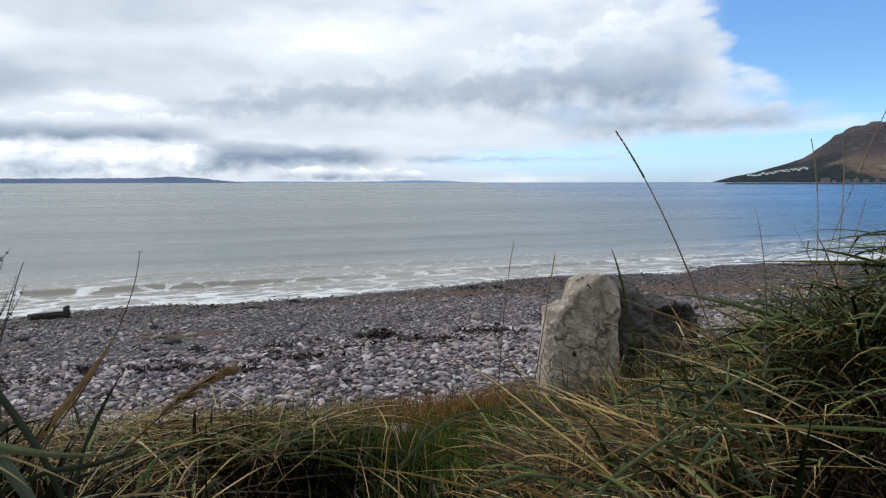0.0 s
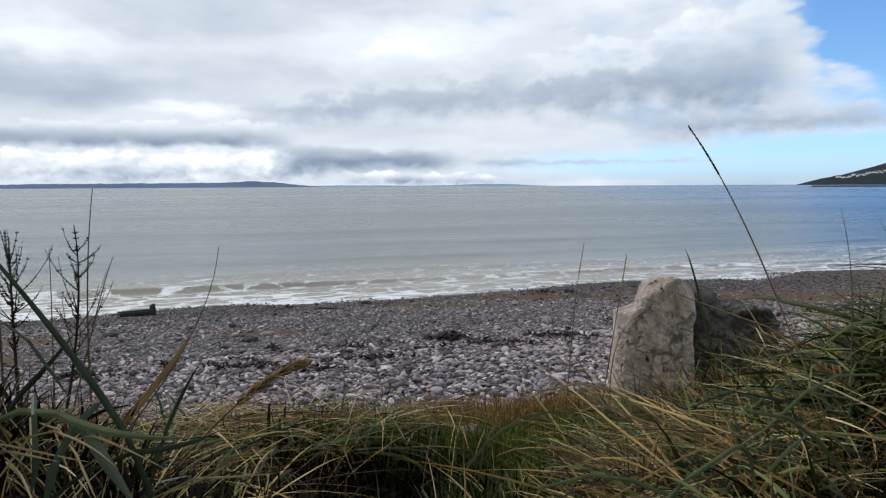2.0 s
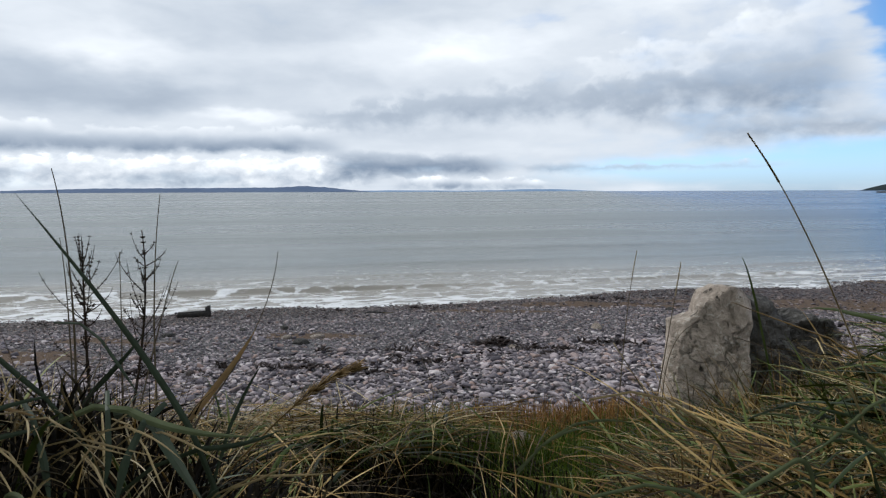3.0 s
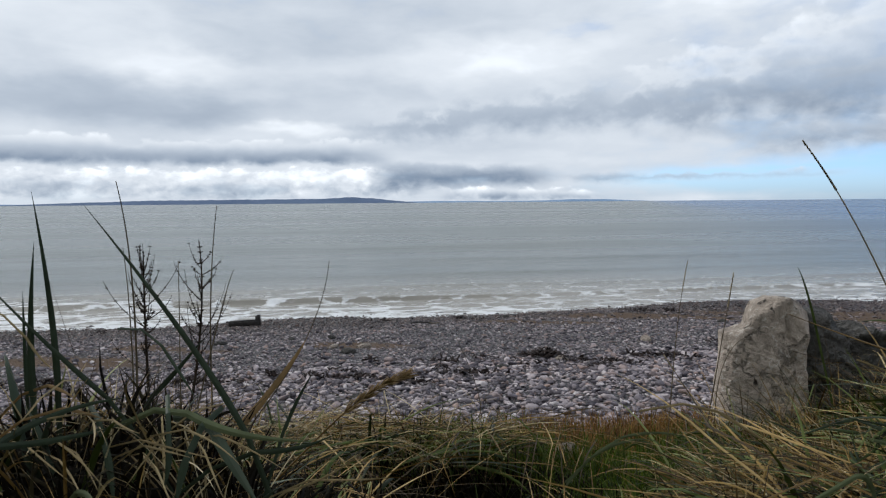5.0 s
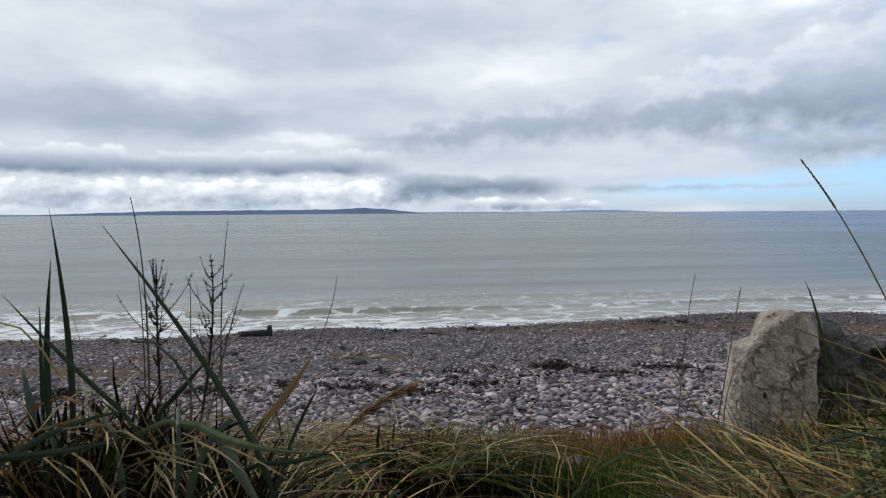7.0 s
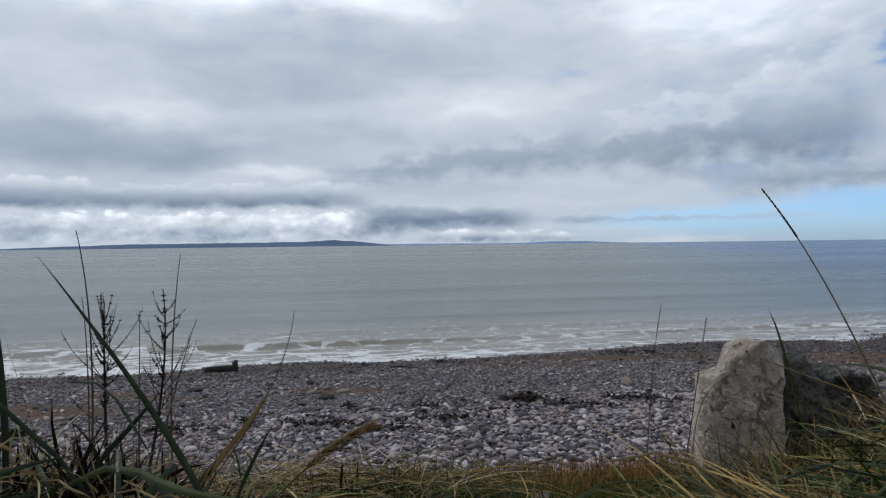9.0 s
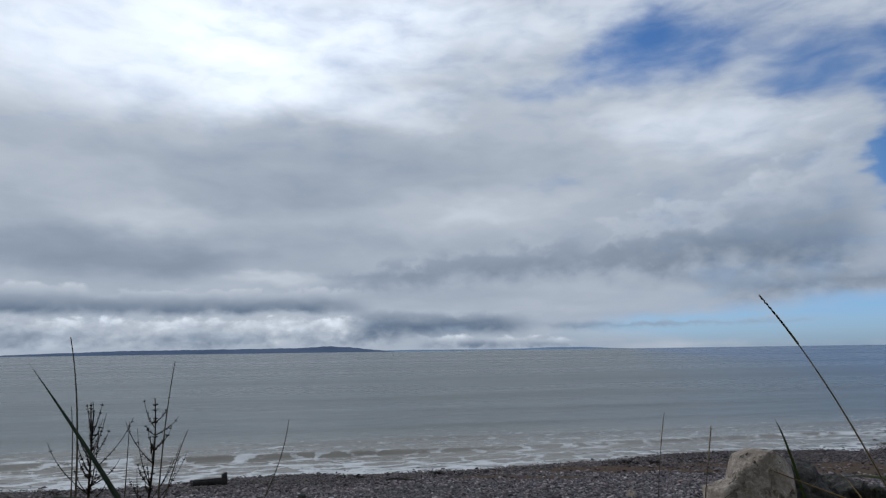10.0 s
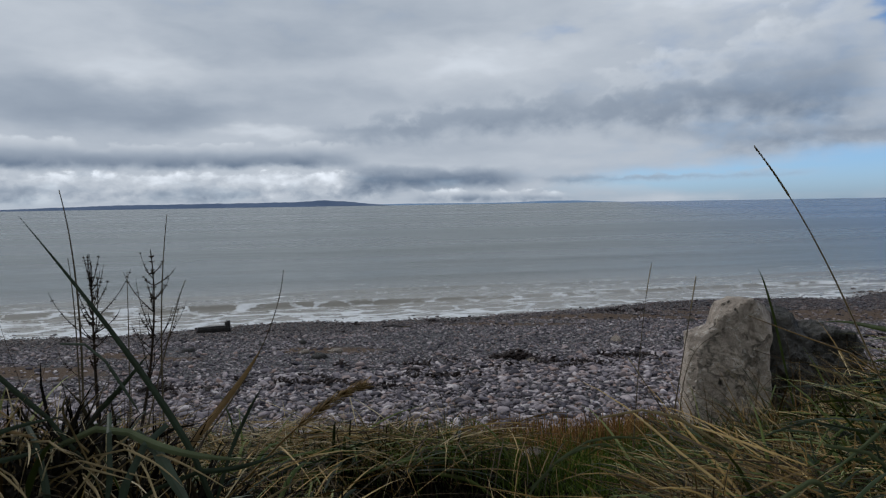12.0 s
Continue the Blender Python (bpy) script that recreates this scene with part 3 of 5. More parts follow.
def ground_z(x, y):
    u, s = shore_coords(x, y)
    beach = np.where(s < 0, -0.058 * s, np.where(s < 1.6, -0.045 * s, -0.072 - 0.10 * (s - 1.6)))
    beach = np.clip(beach, -6, 0.66)
    beach = beach + 0.060 * fbm(u * 0.35, s * 0.6, 3) * smooth(3, -1, s) + 0.05 * np.exp(-((s + 1.2) / 0.8) ** 2 - ((u - 0.2) / 1.6) ** 2)
    bank = 1.55 - 0.145 * np.clip(y - 1.0, 0, 2.6) + 0.27 * smooth(0.5, 1.6, x - 0.05 * (y - 2)) * smooth(4.6, 2.6, y - 0.4 * x)
    bank = bank + 0.05 * fbm(x * 1.3, y * 1.3, 3) - 0.30 * np.exp(-((x + 0.42) / 0.34) ** 4 - ((y - 1.98) / 0.18) ** 4)
    bank = bank + 0.35 * np.exp(-((x + 0.80) / 0.42) ** 2 - ((y - 1.0) / 0.30) ** 2) + 0.05 * np.exp(-((x + 0.45) / 0.45) ** 2 - ((y - 2.32) / 0.18) ** 2)
    bank = bank + 0.10 * np.exp(-((x - 0.75) / 0.4) ** 2 - ((y - 1.35) / 0.4) ** 2)
    bank = bank + 0.26 * np.exp(-((x - 1.2) / 0.42) ** 2 - ((y - 1.8) / 0.42) ** 2)
    edge = edge_y(x)
    k = smooth(edge, edge + 0.85, y)
    shading_rise = 4.6 * smooth(-0.9, -5.5, y) + 0.5 * smooth(-3, -30, y)          # unseen rise added behind the viewer to cut off part of the sky's light
    return bank * (1 - k) + beach * k + shading_rise * (1 - k)


gx, gy = graded(-15, 20, 0.14, 4700), graded(-1, 24, 0.12, 4700)
X, Y = np.meshgrid(gx, gy)
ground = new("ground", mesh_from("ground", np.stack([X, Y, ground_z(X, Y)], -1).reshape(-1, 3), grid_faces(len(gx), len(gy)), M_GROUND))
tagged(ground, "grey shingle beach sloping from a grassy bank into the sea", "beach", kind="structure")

# ---- sea ----
SWELLS = [(1.15, 0.20, 0.035), (2.35, 0.34, 0.12), (4.6, 0.7, 0.06), (8.0, 1.1, 0.06), (13.0, 2.0, 0.05), (21.0, 3.0, 0.06)]


def sea_z(u, s):
    z = 0.015 * fbm(u * 0.5, s * 1.3, 3) * smooth(120, 10, s)
    for at_s, wide, high in SWELLS:
        line = at_s + 0.5 * fbm(u * 0.11 + at_s, u * 0 + at_s, 2) * (0.5 + at_s * 0.15)
        crest = high * (0.28 + 0.72 * smooth(-0.25, 0.6, value_noise(u * 0.16 + 3 * at_s, u * 0 + at_s)))
        d = s - line
        z = z + crest * np.where(d < 0, np.exp(-(d / (wide * 0.45)) ** 2), np.exp(-(d / wide) ** 2))
    return z


su = graded(-22, 30, 0.22, 4600)
ss = np.concatenate([np.arange(-3.0, 26, 0.11), 26 + np.cumsum(0.11 * 1.12 ** np.arange(1, 85))])
ss = ss[ss < 4600]
U, S = np.meshgrid(su, ss)
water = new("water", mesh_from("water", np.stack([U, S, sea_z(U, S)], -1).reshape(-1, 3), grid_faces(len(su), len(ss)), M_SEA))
water.matrix_world = Matrix.Translation(SHORE) @ Matrix.Rotation(THETA, 4, "Z")
tagged(water, "calm grey-green sea with small foaming waves on the shore", "sea", kind="structure")

# ---- far land ----


def polar(az, dist):
    return dist * np.sin(np.radians(az)), dist * np.cos(np.radians(az))


def ridge(name, az0, az1, step, near, far, height, mat, rows=14, rough=0.12, freq=0.9, lump=0.0):
    """A long hill between two bearings: height(az) is its crest."""
    az = np.arange(az0, az1 + step / 2, step)
    d = np.linspace(0, 1, rows)
    A, D = np.meshgrid(az, d)
    prof = np.where(D < 0.55, smooth(0, 0.55, D) ** 0.8, 1 - 0.8 * smooth(0.55, 1.0, D))
    h = height(A)
    z = h * prof * (1 + rough * fbm(A * freq, D * 5, 4)) + lump * h * value_noise(A * freq * 3, D * 9) * prof - 1.5
    x, y = polar(A, near + (far - near) * D)
    return mesh_from(name, np.stack([x, y, z], -1).reshape(-1, 3), grid_faces(len(az), rows), mat)


def head_height(az):
    return np.interp(az, [21.2, 22.6, 24.5, 26.2, 27.3, 28.2, 29.1, 29.4, 30.1, 30.8, 31.9, 36, 42, 50, 58], [0, 21, 42, 68, 89, 116, 150, 171, 193, 206, 217, 262, 240, 150, 0])


headland = new("headland", ridge("headland", 21.2, 58, 0.10, 2300, 3500, head_height, M_HEADLAND, 40, 0.07, 0.8, 0.02))
tagged(headland, "steep brown and dark green headland across the bay", "headland", kind="structure")
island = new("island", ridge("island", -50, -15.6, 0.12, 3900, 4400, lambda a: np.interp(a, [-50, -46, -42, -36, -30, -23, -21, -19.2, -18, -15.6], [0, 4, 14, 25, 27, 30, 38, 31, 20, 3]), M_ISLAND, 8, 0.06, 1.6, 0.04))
tagged(island, "long low wooded island on the horizon, painted blue-grey for haze", "island", kind="structure")
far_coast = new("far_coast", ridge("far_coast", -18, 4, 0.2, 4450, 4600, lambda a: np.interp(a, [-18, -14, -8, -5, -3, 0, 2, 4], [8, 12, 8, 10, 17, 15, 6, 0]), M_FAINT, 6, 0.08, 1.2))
tagged(far_coast, "faint coast low on the horizon, painted pale blue for haze", "coast", kind="structure")
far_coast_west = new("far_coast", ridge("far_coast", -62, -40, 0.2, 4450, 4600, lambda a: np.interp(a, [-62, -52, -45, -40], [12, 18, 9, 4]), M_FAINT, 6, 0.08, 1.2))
tagged(far_coast_west, "faint coast low on the horizon, painted pale blue for haze", "coast", kind="structure")


def breakwater():
    az = np.linspace(22.3, 40, 150)
    sect = np.array([(-4.0, -0.6), (-2.2, 0.65), (-0.8, 1.15), (0.8, 1.2), (2.2, 0.6), (4.0, -0.6)])
    v = []
    for a in az:
        for off, z in sect:
            x, y = polar(a, 640 + off + 3 * math.sin(a))
            v.append((x, y, z + 0.18 * value_noise(np.array(a * 9.0), np.array(off))))
    return mesh_from("breakwater", np.array(v), grid_faces(len(sect), len(az)), M_TIMBER)


tagged(new("breakwater", breakwater()), "low dark stone breakwater line in the bay", "breakwater", kind="structure")


def house():
    """A white house: walls, pitched roof, a row of windows."""
    base = new("house")
    bm = bmesh.new()
    bmesh.ops.create_cube(bm, size=1, matrix=Matrix.Translation((0, 0, 3)) @ Matrix.Diagonal((14, 9, 8, 1)))
    child("wall", from_bmesh("house_wall", bm, M_HOUSE, False), base)
    bm = bmesh.new()
    v = [bm.verts.new(p) for p in ((-7.5, -5, 7), (7.5, -5, 7), (7.5, 5, 7), (-7.5, 5, 7), (-7.5, 0, 10.5), (7.5, 0, 10.5))]
    for f in ((0, 1, 5, 4), (2, 3, 4, 5), (0, 4, 3), (1, 2, 5), (3, 2, 1, 0)):
        bm.faces.new([v[i] for i in f])
    child("roof", from_bmesh("house_roof", bm, M_ROOF, False), base)
    return tagged(base, "small white house with a slate roof on the headland", "house", group="houses on the headland")


bpy.context.view_layer.update()
first_house = None
hr = random.Random(5)
for i in range(34):
    az = 23.9 + 3.9 * (i / 33) + hr.uniform(-0.06, 0.06)
    rise = (0.50 + 0.14 * (az - 24.1) + hr.uniform(-0.06, 0.06)) / 57.3        # the street climbs the slope
    d = next(q / 200 for q in range(8, 111) if head_height(az) * smooth(0, 0.55, q / 200) ** 0.8 >= rise * (2300 + 6 * q) or q == 110)
    x, y = polar(az, 2300 + 1200 * d)
    z = float(head_height(az) * smooth(0, 0.55, d) ** 0.8)
    m = pose(x, y, z - 2, 0, 0, -az + hr.uniform(-25, 25)) @ Matrix.Diagonal((1, 1, hr.uniform(0.8, 1.25), 1)) @ Matrix.Scale(0.72, 4)
    if first_house is None:
        first_house = house()
        first_house.matrix_world = m
    else:
        copy_thing(first_house, m)



def shore_block():
    """A long buff building on the far shore: wall and low roof."""
    base = new("shore_building")
    bm = bmesh.new()
    bmesh.ops.create_cube(bm, size=1, matrix=Matrix.Translation((0, 0, 6)) @ Matrix.Diagonal((34, 14, 14, 1)))
    child("wall", from_bmesh("shore_wall", bm, M_SANDSTONE, False), base)
    bm = bmesh.new()
    v = [bm.verts.new(p) for p in ((-18, -8, 13), (18, -8, 13), (18, 8, 13), (-18, 8, 13), (-14, 0, 17), (14, 0, 17))]
    for f in ((0, 1, 5, 4), (2, 3, 4, 5), (0, 4, 3), (1, 2, 5), (3, 2, 1, 0)):
        bm.faces.new([v[i] for i in f])
    child("roof", from_bmesh("shore_roof", bm, M_ROOF, False), base)
    return tagged(base, "long buff building under the far cliff", "building", group="buildings on the far shore")


first_block = None
for i, az in enumerate((29.0, 29.55, 30.4, 30.9, 31.5, 32.2, 33.1)):
    x, y = polar(az, 2285)
    m = pose(x, y, 0, 0, 0, -az + hr.uniform(-12, 12)) @ Matrix.Diagonal((hr.uniform(0.35, 0.8), 1, hr.uniform(0.45, 0.95), 1))
    if first_block is None:
        first_block = shore_block()
        first_block.matrix_world = m
    else:
        copy_thing(first_block, m)

# ---- boulders on the edge of the bank ----


def rock_mesh(name, size, corners, mat, seed, cuts=16, detail=5, rough=0.05, crack=None):
    """A broken block: a rounded ball cut by planes, then chipped."""
    bm = bmesh.new()
    bmesh.ops.create_icosphere(bm, subdivisions=detail, radius=1.0)
    r = random.Random(seed)
    planes = [(Vector(n).normalized(), d) for n, d in corners]
    for _ in range(cuts):
        n = Vector((r.gauss(0, 1), r.gauss(0, 1), r.gauss(0, 1))).normalized()
        planes.append((n, r.uniform(0.98, 1.16)))
    for v in bm.verts:
        p = v.co.copy()
        reach = min([d / max(1e-3, p.dot(n)) for n, d in planes if p.dot(n) > 1e-3] + [1.5])
        p *= reach
        q = p * 2.2 + Vector((seed, 0, 0))
        p *= 1 + rough * noise.fractal(q, 1.0, 2.0, 5) + 0.35 * rough * noise.fractal(q * 5, 0.8, 2.0, 3)
        if crack is not None and p.y < 0:
            off = p.x - crack - 0.10 * math.sin(5 * p.z) - 0.08 * noise.noise(p * 4)
            p.y += 0.22 * math.exp(-(off / 0.05) ** 2) * smooth(-0.9, 0.1, p.z) * (0.6 + 0.4 * noise.noise(p * 9))
        v.co = (p.x * size[0], p.y * size[1], p.z * size[2])
    return from_bmesh(name, bm, mat)


def block_mesh(name, profile, depth, mat, seed, rough=0.02, chips=0.02, groove=None, bow=0.12, facets=()):
    """A split block: an upright outline (x, z round the middle, anticlockwise) given depth, with bowed, chipped and pitted faces."""
    bm = bmesh.new()
    bmesh.ops.create_icosphere(bm, subdivisions=6, radius=1.0)
    corners = [(math.atan2(z, x), x, z) for x, z in profile]
    corners.sort()
    corners = [(corners[-1][0] - 2 * math.pi,) + corners[-1][1:]] + corners + [(corners[0][0] + 2 * math.pi,) + corners[0][1:]]
    facets = [(Vector(n).normalized(), w) for n, w in facets]
    for v in bm.verts:
        d = v.co.normalized()
        flat = math.hypot(d.x, d.z)
        reach = depth / max(abs(d.y), 1e-4)
        if flat > 1e-4:
            a = math.atan2(d.z, d.x)
            for (a0, x0, z0), (a1, x1, z1) in zip(corners, corners[1:]):
                if a0 <= a <= a1:
                    # where the way out meets this side of the outline
                    cx, cz = d.x / flat, d.z / flat
                    den = cx * (z1 - z0) - cz * (x1 - x0)
                    edge = (x0 * (z1 - z0) - z0 * (x1 - x0)) / den if abs(den) > 1e-6 else math.hypot(x0, z0)
                    side = edge / flat
                    k = 24.0
                    reach = (reach ** -k + side ** -k) ** (-1 / k)
                    break
        reach = min([reach] + [w / d.dot(n) for n, w in facets if d.dot(n) > 1e-3])
        p = d * reach
        q = p * 5 + Vector((seed, 0, 0))
        n = p.normalized()
        cell = noise.voronoi(q * 2.3)[0]
        p += n * (rough * noise.fractal(q, 0.7, 2.1, 7) + chips * (min(0.5, cell[1] - cell[0]) - 0.2))
        p.y -= bow * (p.x * p.x + 0.4 * p.z * p.z) * (-1 if p.y < 0 else 1)
        if groove is not None and p.y < 0:
            off = p.x - groove - 0.016 * math.sin(23 * p.z) - 0.02 * noise.noise(p * 14)
            p.y += 0.030 * math.exp(-(off / 0.011) ** 2) * smooth(-0.25, 0.05, p.z) * (0.6 + 0.5 * noise.noise(p * 30))
            p.y += 0.022 * smooth(0.0, 0.05, off)                 # the slab right of the crack lies back
        v.co = p
    return from_bmesh(name, bm, mat)


PALE_OUTLINE = ((-0.225, -0.50), (-0.205, -0.20), (-0.182, 0.040), (-0.180, 0.122), (-0.128, 0.134), (-0.078, 0.164), (-0.062, 0.214), (-0.036, 0.264), (0.010, 0.284), (0.090, 0.286), (0.145, 0.260), (0.184, 0.222), (0.174, 0.150), (0.158, 0.070), (0.156, 0.0), (0.158, -0.12), (0.152, -0.50))
DARK_OUTLINE = ((-0.20, -0.42), (-0.20, 0.12), (-0.12, 0.225), (-0.03, 0.232), (0.035, 0.215), (0.060, 0.165), (0.105, 0.12), (0.12, 0.0), (0.12, -0.42))
LOW_OUTLINE = ((-0.16, -0.35), (-0.15, 0.06), (-0.09, 0.135), (0.0, 0.158), (0.075, 0.14), (0.125, 0.08), (0.14, -0.05), (0.13, -0.35))
boulder = new("boulder", block_mesh("boulder", PALE_OUTLINE, 0.13, M_BOULDER, 4, 0.009, 0.014, 0.075, 0.05, [((-0.75, -0.66, 0.1), 0.195), ((0.15, -0.75, 0.62), 0.282), ((0.80, -0.55, 0.35), 0.232), ((-0.45, -0.6, 0.66), 0.232)]))
boulder.matrix_world = pose(0.680, 3.43, 1.551, -7)
tagged(boulder, "upright pale limestone boulder standing in the bank's grass", "boulder")
dark_rock = new("boulder", block_mesh("dark_boulder", DARK_OUTLINE, 0.15, M_DARK_ROCK, 9, 0.022, 0.045, facets=[((-0.3, -0.9, 0.3), 0.14), ((0.7, -0.7, 0.2), 0.15)]))
dark_rock.matrix_world = pose(0.945, 3.56, 1.525, 0, 0, -14)
tagged(dark_rock, "dark weathered boulder leaning behind the pale one", "boulder")
low_rock = new("boulder", block_mesh("low_boulder", LOW_OUTLINE, 0.16, M_DARK_ROCK, 14, 0.03, 0.04))
low_rock.matrix_world = pose(1.125, 3.66, 1.53, 0, 0, 12)
tagged(low_rock, "low rounded dark boulder beside the pale one", "boulder")

# ---- things on the beach ----


def timber():
    """A black baulk washed by the waves, with a stub post at one end."""
    base = new("timber_baulk")
    bm = bmesh.new()
    bmesh.ops.create_cube(bm, size=1, matrix=Matrix.Diagonal((0.56, 0.15, 0.12, 1)))
    bmesh.ops.bevel(bm, geom=bm.edges[:], offset=0.018, segments=2, affect="EDGES")
    bmesh.ops.subdivide_edges(bm, edges=bm.edges[:], cuts=2, use_grid_fill=True)
    for v in bm.verts:
        v.co += 0.012 * noise.noise_vector(v.co * 9)
    child("beam", from_bmesh("beam", bm, M_TIMBER), base).matrix_basis = pose(0, 0, 0.06)
    for k, (px, h, rad) in enumerate(((0.215, 0.185, 0.030), (0.262, 0.205, 0.027))):
        bm = bmesh.new()
        bmesh.ops.create_cone(bm, cap_ends=True, segments=9, radius1=rad, radius2=rad * 1.25, depth=h, matrix=Matrix.Translation((0, 0, h / 2)))
        for v in bm.verts:
            v.co += 0.006 * noise.noise_vector(v.co * 20 + Vector((k, 0, 0)))
        child("post", from_bmesh("post", bm, M_TIMBER), base).matrix_basis = pose(px, 0.0, 0.0, 0, 4 - 6 * k, 0)
    return tagged(base, "black waterlogged timber baulk with stub posts at the water's edge", "driftwood")


timber().matrix_world = pose(-6.50, 11.50, float(ground_z(np.array(-6.5), np.array(11.5))) - 0.01, 0, -1, 27)


def stick():
    """A bent, sea-worn branch with a pale broken end."""
    thing = new("driftwood_branch")
    run = [Vector((0.55 * t, 0.05 * math.sin(5 * t), 0.03 + 0.02 * math.sin(4 * t + 1))) for t in (i / 14 for i in range(15))]
    for name, pts, r0, r1, mat in (("bark", run[:10], 0.016, 0.013, M_TIMBER), ("bare_end", run[9:], 0.013, 0.006, M_STEM)):
        bm = bmesh.new()
        tube(bm, pts, r0, r1, 8)
        for v in bm.verts:
            v.co += 0.005 * noise.noise_vector(v.co * 30)
        child(name, from_bmesh(name, bm, mat), thing)
    return tagged(thing, "dark driftwood branch with a bare end on the shingle", "driftwood")


def ribbons(base, az, tilt, length, width, droop, segs=6, fold=0.25, curl=0.0, floor=True, kink=0.0):
    """Blades of grass: folded strips that rise, lean and hang. All arguments are arrays of one length."""
    n = len(az)
    pos = base.copy()
    head = np.stack([np.sin(tilt) * np.cos(az), np.sin(tilt) * np.sin(az), np.cos(tilt)], -1)
    twist = rng.normal(0, 0.5, n)
    snap = np.where(rng.random(n) < kink, rng.integers(2, max(3, segs), n), -1)       # where a blade is broken over
    rows = []
    for i in range(segs + 1):
        t = i / segs
        side = np.cross(head, (0, 0, 1.0))
        side /= np.linalg.norm(side, axis=1)[:, None] + 1e-6
        lift = np.cross(side, head)
        side = side * np.cos(twist)[:, None] + lift * np.sin(twist)[:, None]
        under = np.cross(side, head)
        w = (width * np.minimum(1.0, 0.55 + 1.8 * t) * np.minimum(1.0, (1.02 - t) * 2.0))[:, None] / 2
        rows.append(np.stack([pos - side * w, pos + under * w * fold * 2, pos + side * w], 1))
        pos = pos + head * (length / segs)[:, None]
        if floor:
            low = ground_z(pos[:, 0], pos[:, 1]) + 0.012
            pos[:, 2] = np.maximum(pos[:, 2], low)
        head = head + np.array((0, 0, -1.0)) * (droop * (0.3 + 1.2 * t) / segs)[:, None]
        broken = snap == i
        head[broken] += rng.normal(0, 0.75, (int(broken.sum()), 3)) + np.array((0, 0, -0.5))
        head[:, 0] += curl * rng.normal(0, 1, n) / segs
        head[:, 1] += curl * rng.normal(0, 1, n) / segs
        head /= np.linalg.norm(head, axis=1)[:, None]
    v = np.stack(rows, 1)                       # blades, rows, three across
    k = np.arange(segs)[:, None] * 3
    quad = np.concatenate([k + np.array([0, 1, 4, 3]), k + np.array([1, 2, 5, 4])], 0)
    return v, quad


EYE = np.array((0.0, 0.1, 2.28))


def grass(name, label, mat, base, az, tilt, length, width, droop, segs=6, curl=0.25, category="grass", clear=0.55, anywhere=False):
    open_ground = np.hypot((base[:, 0] + 0.44) / 0.34, (base[:, 1] - 1.95) / 0.24) > 1       # a bare hollow in the turf
    bearing, away = np.arctan2(base[:, 0], base[:, 1]), np.hypot(base[:, 0], base[:, 1])
    open_ground &= ~((bearing > -0.34) & (bearing < -0.10) & (away < 1.80))                 # and the wedge before it, cleared to fit the camera's view
    open_ground &= ~((bearing > 0.44) & (bearing < 1.25) & (away < 1.95) & (rng.random(len(az)) < 0.95))   # blades thinned so the soil's painted shade shows on the near shoulder
    if name.startswith("dead"):
        open_ground &= ~((bearing > 0.36) & (away < 1.6) & (bearing < 0.9) & (rng.random(len(az)) < 0.85))
    open_ground |= anywhere
    base, az, tilt, length, width, droop = (q[open_ground] for q in (base, az, tilt, length, width, droop))
    v, quad = ribbons(base, az, tilt, length, width, droop, segs, curl=curl, kink=0.35)
    d = np.linalg.norm(v[:, :, 1, :] - EYE, axis=2).min(1)
    v = v[d > clear]
    per = (segs + 1) * 3
    f = (np.arange(len(v))[:, None, None] * per + quad[None]).reshape(-1, 4)
    ob = new(name, mesh_from(name, v.reshape(-1, 3), f, mat))
    return tagged(ob, label, category, kind="stuff")


def tufts(count, x0, x1, y0, y1, per, spread):
    """Places of blades that grow in tufts, and a lean and a size that each tuft shares."""
    cx, cy = rng.uniform(x0, x1, count), rng.uniform(y0, y1, count)
    keep = cy < edge_y(cx) - 0.02
    cx, cy = cx[keep], cy[keep]
    bx = np.repeat(cx, per) + rng.normal(0, spread, len(cx) * per)
    by = np.repeat(cy, per) + rng.normal(0, spread, len(cx) * per)
    return bx, by, np.repeat(rng.normal(0, 1, len(cx)), per), np.repeat(rng.random(len(cx)), per)


def rooted(bx, by, sink=0.01):
    return np.stack([bx, by, ground_z(bx, by) - sink], -1)


PI = math.pi
def tussock(label, mat, count, per, box, lean_az, tuft_az, tilt, length, width, droop, lift=0.0, spread=0.04, own=0.3):
    """Long grass in tufts whose blades run together; lift starts them higher, on the thatch of older ones."""
    bx, by, lean, share = tufts(count, *box, per, spread)
    n = len(bx)
    low = smooth(0.15, 0.4, bx) * smooth(1.05, 0.75, bx) * smooth(1.7, 2.4, by)      # kept short before the boulders, to leave them open to the camera
    base = rooted(bx, by)
    fresh = (mat not in (M_STRAW, M_PALE)) | (bx < 0.95) | (by > 2.1) | (rng.random(n) < 0.12)      # little dead grass on the near shoulder
    bearing, away = np.arctan2(bx, by), np.hypot(bx, by)
    fresh &= ~((bx > -0.32) & (bx < 0.20) & (by > 1.15) & (rng.random(n) < 0.85))     # the short turf is nearly free of it
    fresh &= ~((bx > -1.3) & (bx < -0.42) & (by > 1.1) & (by < 1.8) & (rng.random(n) < 0.7))
    base[:, 2] += lift * (0.6 * share + 0.4 * rng.random(n)) * (1 - 0.85 * low)
    size = rng.uniform(*length, n) * (1 - 0.55 * low)
    lie = tilt[0] + (tilt[1] - tilt[0]) * np.clip(share * 0.6 + 0.4 * rng.random(n) + rng.normal(0, 0.1, n), 0, 1)
    lie = lie + (1.35 - lie) * 0.6 * low
    base, size, lie, lean = base[fresh], size[fresh], lie[fresh], lean[fresh]
    n = len(size)
